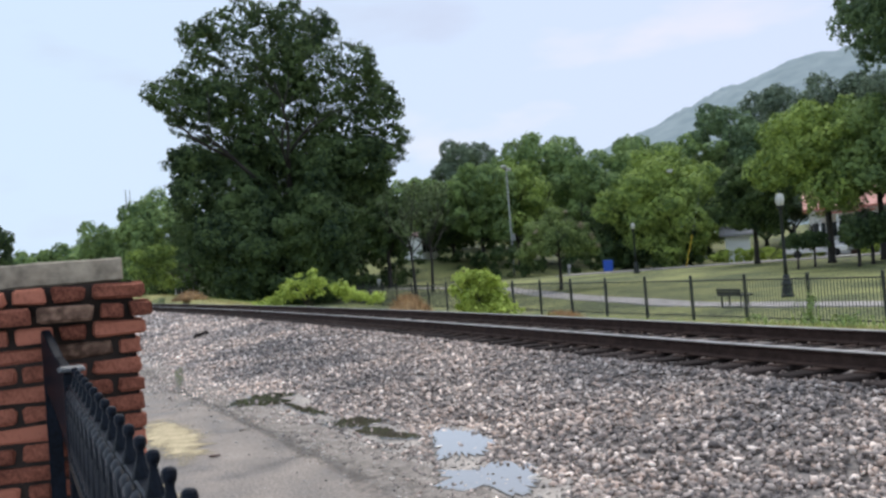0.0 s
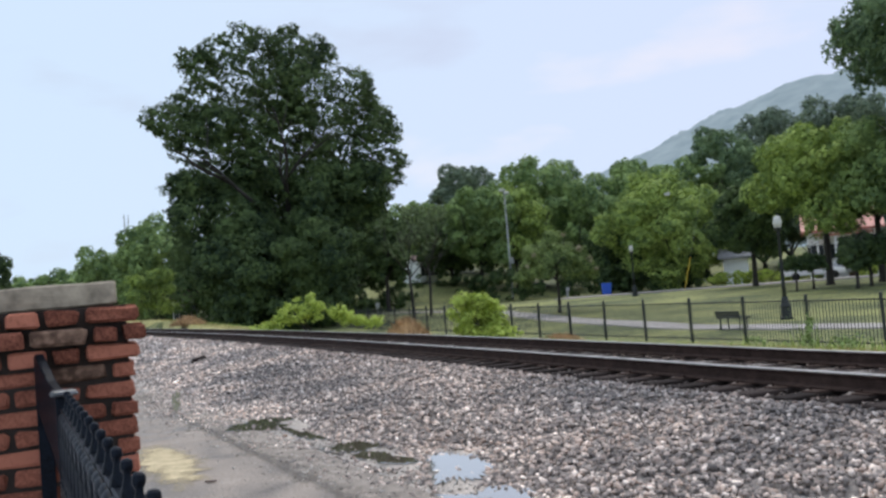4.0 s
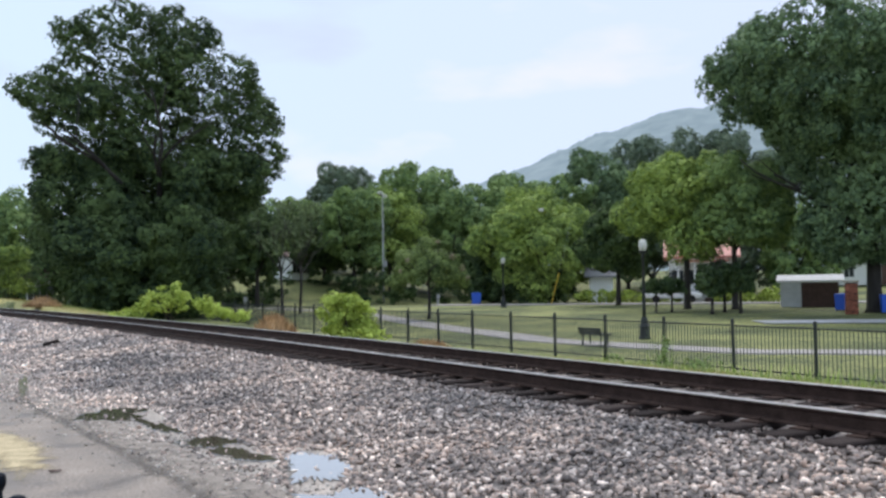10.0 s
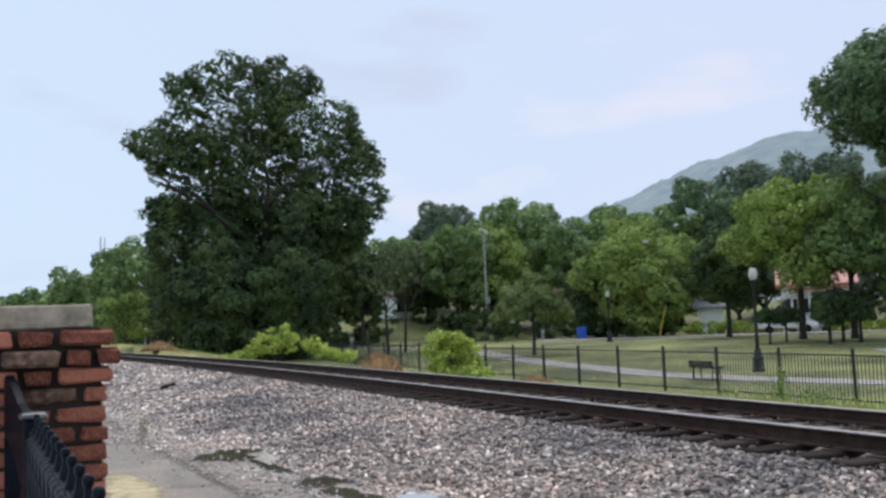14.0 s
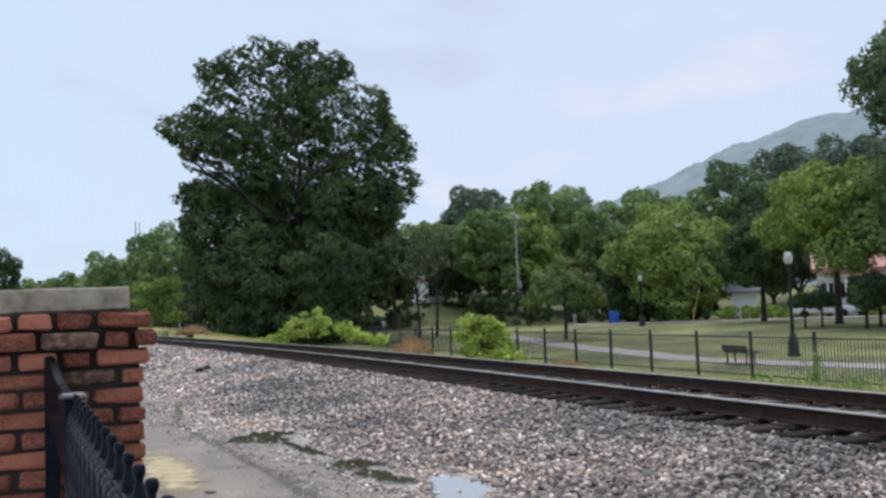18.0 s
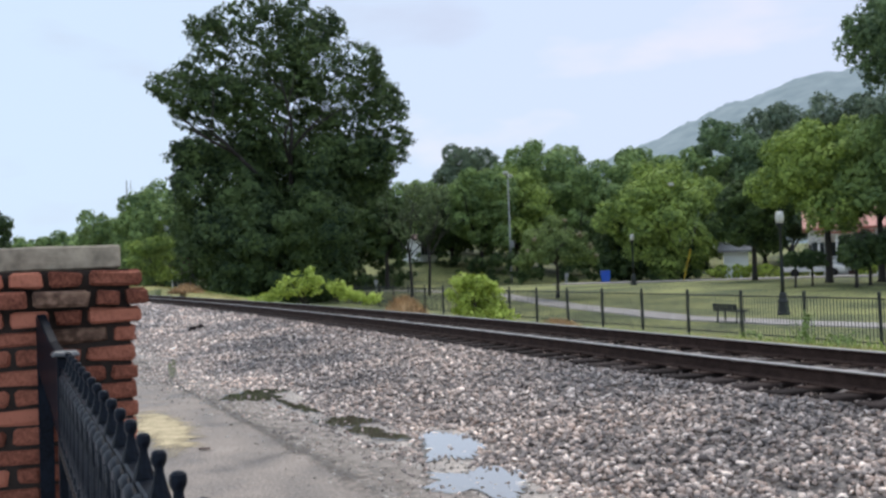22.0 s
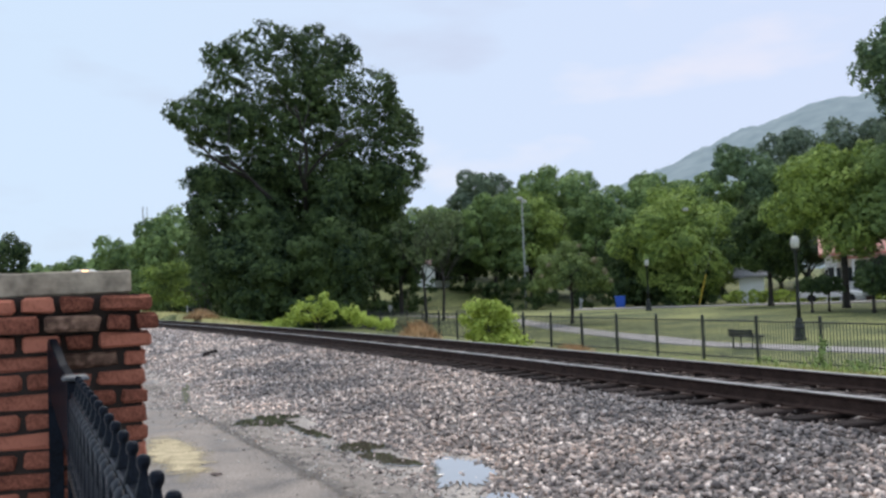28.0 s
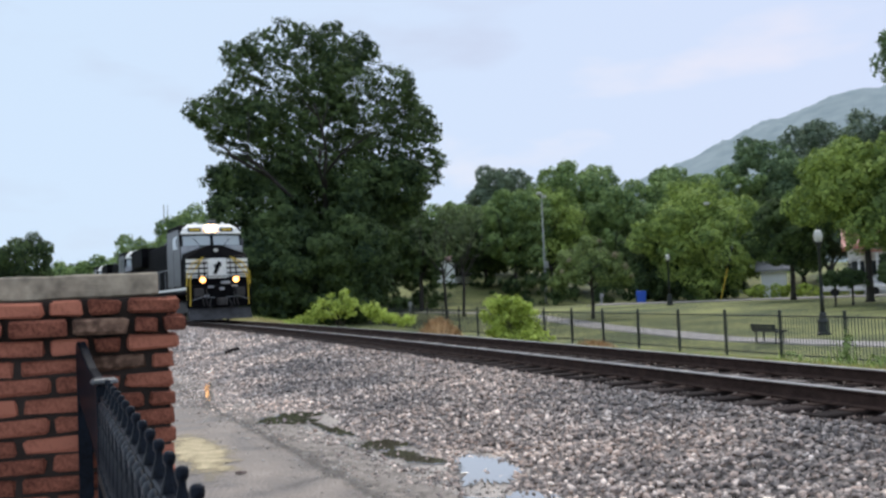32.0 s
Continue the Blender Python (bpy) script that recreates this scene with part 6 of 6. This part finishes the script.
def locomotive(name, label, lead):
    """A wide-nosed six-axle freight locomotive; it faces -y, rail head at z = 0."""
    t = thing(name, Matrix(), label, "locomotive", "locomotives of the train")
    part("underframe", box(2.9, 21.0, 0.34, (0, 11.3, 1.48), 0.03), M_BLACK, t)
    for s in (-1, 1):
        part("sill_stripe", box(0.02, 20.8, 0.12, (s * 1.462, 11.3, 1.56)), M_WHITE, t, "pale sill stripe")
    # pilot, plow, steps, coupler
    part("pilot", box(2.95, 0.22, 1.05, (0, 0.72, 1.18), 0.03), M_BLACK, t)
    bm = bmesh.new()
    prism([(0.30, 0.10), (0.72, 0.62), (0.80, 0.62), (0.80, 0.10)], -1.42, 1.42, bm)
    part("snow_plow", bm, M_PLOW, t, "dusty dark grey snow plow")
    part("coupler", box(0.30, 0.75, 0.34, (0, 0.32, 0.92), 0.05), M_DIRT, t)
    part("knuckle", lathe([(0.14, -0.17), (0.17, -0.1), (0.17, 0.1), (0.14, 0.17)], 10, (0.06, -0.02, 0.92)), M_DIRT, t)
    for s in (-1, 1):
        for k in range(3):
            part("step", box(0.42, 0.26, 0.04, (s * 1.22, 0.86, 0.45 + 0.36 * k), 0.008), M_GREY, t)
        part("air_hose", tube([(s * 0.42, 0.58, 1.02), (s * 0.5, 0.40, 0.8), (s * 0.46, 0.38, 0.5)], 0.03), M_DIRT, t)
        part("uncoupling_bar", tube([(s * 0.25, 0.5, 1.1), (s * 0.8, 0.48, 1.15), (s * 1.3, 0.5, 1.0)], 0.018), M_GREY, t)
        part("buffer_block", box(0.42, 0.14, 0.40, (s * 0.95, 0.55, 1.35), 0.03), M_DIRT, t)
    for x in (-0.78, -0.62, 0.62, 0.78):
        part("air_hose", tube([(x, 0.60, 1.50), (x + 0.02, 0.46, 1.35), (x - 0.02, 0.44, 0.95), (x + 0.05, 0.50, 0.72)], 0.026), M_DIRT, t)
    for x, z, w, h in ((0.28, 1.79, 0.42, 0.13), (0.10, 1.50, 0.22, 0.12), (-0.72, 1.20, 0.46, 0.07), (0.70, 1.62, 0.30, 0.08), (-0.40, 1.60, 0.26, 0.09)):
        part("bracket", box(w, 0.09, h, (x, 0.575, z), 0.02), M_CABGREY, t, "worn pale bracket on the pilot")
    # nose
    bm = bmesh.new()
    cols = [[bm.verts.new((x, y, z)) for y, z in ((1.05, 1.65), (1.02, 2.95), (1.42, top), (2.05, top + 0.03), (2.05, 1.65))]
            for x, top in ((-1.42, 3.16), (-0.26, 3.58), (0.26, 3.58), (1.42, 3.16))]
    for ca, cb in zip(cols, cols[1:]):
        for k in range(5):
            bm.faces.new((ca[k], cb[k], cb[(k + 1) % 5], ca[(k + 1) % 5]))
    bm.faces.new(cols[0])
    bm.faces.new(cols[-1][::-1])
    bmesh.ops.recalc_face_normals(bm, faces=bm.faces[:])
    part("nose", bm, M_BLACK, t)
    if lead:
        for k in range(4):
            z = 2.12 + 0.235 * k
            for s in (-1, 1):
                part("nose_stripe", box(0.96, 0.02, 0.155, (s * 0.94, 1.026 - 0.006 * k, z), 0.0), M_WHITE, t, "white reflective stripe")
        part("nose_panel", box(0.88, 0.03, 0.92, (0.0, 1.018, 2.47), 0.02), M_WHITE, t, "white nose panel")
        for x in (-0.86, -0.60, 0.60, 0.86):
            part("grab_rail", tube([(x, 1.00, 2.04), (x, 0.95, 2.12), (x, 0.95, 2.80), (x, 1.00, 2.86)], 0.026), M_BLACK, t)
        bm = bmesh.new()
        box(0.16, 0.02, 0.62, (0.0, 0.998, 2.48), 0.0, bm, pose(0, 0, 0, 0, 24, 0))
        box(0.34, 0.02, 0.16, (0.02, 0.996, 2.60), 0.0, bm, pose(0, 0, 0, 0, -12, 0))
        part("emblem", bm, M_BLACK, t, "black abstract emblem")
    # cab
    bm = bmesh.new()
    prism([(2.02, 1.65), (2.02, 3.36), (2.28, 4.12), (2.36, 4.42), (2.7, 4.62), (6.0, 4.66), (6.0, 1.65)], -1.46, 1.46, bm, 0.05)
    part("cab", bm, M_BLACK, t)
    for s in (-1, 1):
        part("side_panel", prism([(2.12, 1.70), (2.12, 3.34), (2.36, 4.08), (2.5, 4.40), (5.95, 4.44), (5.95, 1.70)], s * 1.472 - 0.01, s * 1.472 + 0.01), M_CAB_SHEEN, t, "black cab side, greyed by painted sky sheen")
    part("cab_front", prism([(2.008, 2.95), (2.008, 3.362), (2.082, 3.58), (2.110, 3.58), (2.035, 3.36), (2.035, 2.95)], -1.45, 1.45), M_CABGREY, t,
         "pale grey band under the windscreens")
    slope = math.degrees(math.atan2(0.26, 0.76))
    for s in (-1, 1):
        w = part("windscreen", box(1.28, 0.03, 0.52, (s * 0.71, 2.145, 3.83), 0.02, turn=pose(0, 0, 0, -slope, 0, s * 4)), M_GLASS_SKY, t, "large windscreen, pale with painted sky reflection")
        part("wiper", tube([(s * 0.5, 2.03, 3.52), (s * 0.85, 2.13, 3.95)], 0.012), M_BLACK, w)
        part("side_window", box(0.03, 1.25, 0.62, (s * 1.484, 3.35, 3.80), 0.02), M_GLASS_SKY, t)
        part("cab_door", box(0.03, 0.62, 1.75, (s * 1.482, 4.30, 2.62), 0.015), M_CAB_SHEEN, t)
        part("mirror", box(0.05, 0.10, 0.42, (s * 1.58, 2.55, 3.75), 0.02), M_GREY, t)
        part("number_board", box(0.62, 0.07, 0.22, (s * 0.76, 2.315, 4.37), 0.02, turn=pose(0, 0, 0, -30, 0, 0)), M_BLACK, t, "black number board")
        part("number_bar", box(0.46, 0.05, 0.09, (s * 0.76, 2.285, 4.36), 0.0, turn=pose(0, 0, 0, -30, 0, 0)), M_YELLOW, t)
    part("visor", prism([(2.22, 4.13), (2.08, 4.17), (2.10, 4.22), (2.30, 4.26)], -1.42, 1.42), M_WHITE, t, "pale brow over the windscreens")
    bm = bmesh.new()
    a = [bm.verts.new(p) for p in ((-1.44, 2.245, 4.15), (1.44, 2.245, 4.15), (1.30, 2.33, 4.42), (1.0, 2.64, 4.66), (-1.0, 2.64, 4.66), (-1.30, 2.33, 4.42))]
    bk = [bm.verts.new(v.co + Vector((0, 0.06, 0.01))) for v in a]
    bm.faces.new(a)
    bm.faces.new(bk[::-1])
    for k in range(6):
        bm.faces.new((a[k], bk[k], bk[(k + 1) % 6], a[(k + 1) % 6]))
    bmesh.ops.triangulate(bm, faces=bm.faces[:])
    part("roof_brow", bm, M_WHITE, t, "white roof front above the windscreens")
    hl = part("headlight", box(0.62, 0.16, 0.28, (0, 2.33, 4.42), 0.04), M_BLACK, t, "twin headlight housing")
    bm = bmesh.new()
    for s in (-1, 1):
        lathe([(0.17, -0.02), (0.18, 0.0), (0.13, 0.03)], 16, (s * 0.13, 2.24, 4.43), bm, pose(0, 0, 0, 90, 0, 0))
    part("lens", bm, M_HEADLIGHT if lead else M_GLOBE, hl, "glowing warm headlight" if lead else "")
    for s in (-1, 1):
        d = part("ditch_light", box(0.30, 0.20, 0.30, (s * 0.76, 0.70, 1.92), 0.04), M_BLACK, t, "ditch light housing")
        part("lens", lathe([(0.13, -0.015), (0.135, 0.0), (0.1, 0.03)], 16, (s * 0.76, 0.585, 1.92), turn=pose(0, 0, 0, 90, 0, 0)), M_DITCH if lead else M_GLOBE, d,
             "glowing orange ditch light" if lead else "")
        part("handrail", tube([(s * 0.70, 0.94, 2.88), (s * 1.02, 0.80, 2.50), (s * 1.30, 0.66, 2.12), (s * 1.34, 0.64, 1.7), (s * 1.33, 0.62, 0.85)], 0.024), M_YELLOW, t, "yellow handrail")
        # front handrails
        part("handrail", tube([(s * 0.62, 0.98, 2.98), (s * 1.15, 0.86, 2.72), (s * 1.42, 0.74, 2.25), (s * 1.46, 0.72, 1.7), (s * 1.45, 0.70, 0.95)], 0.028), M_YELLOW, t, "yellow handrail")
        part("handrail", tube([(s * 1.25, 0.62, 2.12), (s * 1.33, 0.62, 1.9), (s * 1.34, 0.60, 0.75)], 0.024), M_YELLOW, t, "yellow handrail")
        rl = part("side_rail", tube([(s * 1.43, 4.9, 2.62), (s * 1.43, 12, 2.62), (s * 1.43, 21.4, 2.62)], 0.022), M_GREY, t)
        for k in range(9):
            part("stanchion", tube([(s * 1.43, 5.0 + 2.05 * k, 1.6), (s * 1.43, 5.0 + 2.05 * k, 2.62)], 0.02), M_GREY, rl)
    part("front_rail", tube([(-1.25, 0.62, 2.12), (-0.4, 0.60, 2.08), (0.4, 0.60, 2.08), (1.25, 0.62, 2.12)], 0.022), M_BLACK, t)
    part("nose_lamp", lathe([(0.09, -0.02), (0.10, 0.0), (0.07, 0.04)], 12, (0, 1.22, 3.32), turn=pose(0, 0, 0, 60, 0, 0)), M_GLOBE, t)
    # long hood
    bm = bmesh.new()
    box(1.95, 12.2, 2.55, (0, 10.8, 2.92), 0.08, bm)
    part("long_hood", bm, M_BLACK, t)
    for k in range(11):
        for s in (-1, 1):
            part("hood_door", box(0.03, 0.95, 1.85, (s * 0.985, 5.4 + 1.05 * k, 2.7), 0.012), M_BLACK, t)
    part("dynamic_brake_box", box(2.1, 2.2, 0.8, (0, 7.7, 3.78), 0.06), M_BLACK, t)
    bm = bmesh.new()
    prism([(16.6, 3.2), (16.4, 3.8), (16.6, 4.4), (21.4, 4.4), (21.7, 3.8), (21.5, 3.2)], -1.36, 1.36, bm, 0.05)
    part("radiator", bm, M_BLACK, t)
    part("rear_hood", box(1.95, 4.6, 1.7, (0, 19.0, 2.45), 0.05), M_BLACK, t)
    for k in range(4):
        part("roof_fan", lathe([(0.55, 4.22), (0.58, 4.34), (0.50, 4.38)], 18, (0, 8.2 + 1.6 * k, 0)), M_GREY, t)
    part("exhaust", box(0.7, 0.9, 0.3, (0, 13.8, 4.33), 0.03), M_DIRT, t)
    hn = part("horn", box(0.25, 0.25, 0.12, (0.2, 3.4, 4.72), 0.02), M_GREY, t)
    for k in (-1, 0, 1):
        part("horn_bell", lathe([(0.03, 0), (0.04, 0.3), (0.09, 0.42)], 10, (0.2 + 0.12 * k, 3.4, 4.82), turn=pose(0, 0, 0, 90, 0, 0)), M_GREY, hn)
    for x in (-0.6, 0.75):
        part("aerial", lathe([(0.10, 4.64), (0.09, 4.74), (0.03, 4.80)], 10, (x, 3.2, 0)), M_WHITE, t)
    part("fuel_tank", prism([(8.2, 0.45), (8.0, 1.3), (14.6, 1.3), (14.4, 0.45)], -1.35, 1.35, bevel=0.05), M_BLACK, t)
    truck(t, 4.2)
    truck(t, 18.4)
    return t


def train_rows(gap):
    """Way of a locomotive whose nose runs `gap` metres behind the train's front."""
    rows = []
    for t in [0, 4, 8, 12, 16, 20, 24, 26, 27, 28, 28.5, 29, 29.5, 30, 30.5, 31, 31.5, 32]:
        y = 43.5 + 13.0 * (32 - t) + gap
        xa, xb = track_x(y + 4.2), track_x(y + 18.4)
        a = math.degrees(math.atan((xa - xb) / 14.2))
        x = xa + 4.2 * math.tan(radians(a))
        rows.append((t, pose(x, y, rail_z(y + 4.2), 0, 0, a)))
    return rows


def roll(loco):
    """Turn the wheels of a locomotive as it runs at 13 m/s."""
    for bogie in loco.children:
        for ob in bogie.children:
            if ob.name.startswith("wheelset"):
                x, y, z = ob.matrix_basis.translation
                walk(ob, [(32 * k / 534, pose(x, y, z, math.degrees(13.0 * 32 * k / 534 / 0.54), 0, 0)) for k in range(535)])


def motions():
    walk(lead_loco, train_rows(0))
    walk(second_loco, train_rows(22.6))
    walk(third_loco, train_rows(45.2))
    for loco in (lead_loco, second_loco, third_loco):
        roll(loco)


build_ground()
build_pavement()
build_ballast()
build_verge()
build_track()
build_pillar()
iron_fence()
park_fence()
left_railing()
build_ground_marks()
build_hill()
build_trees()
build_bushes()
build_weeds()
build_park()
lead_loco = locomotive("locomotive", "black and white freight locomotive with lit headlights on the track", True)
second_loco = locomotive("locomotive", "black freight locomotive coupled behind the leading one", False)
third_loco = copy_thing(second_loco, Matrix())
build_stones()

motions()
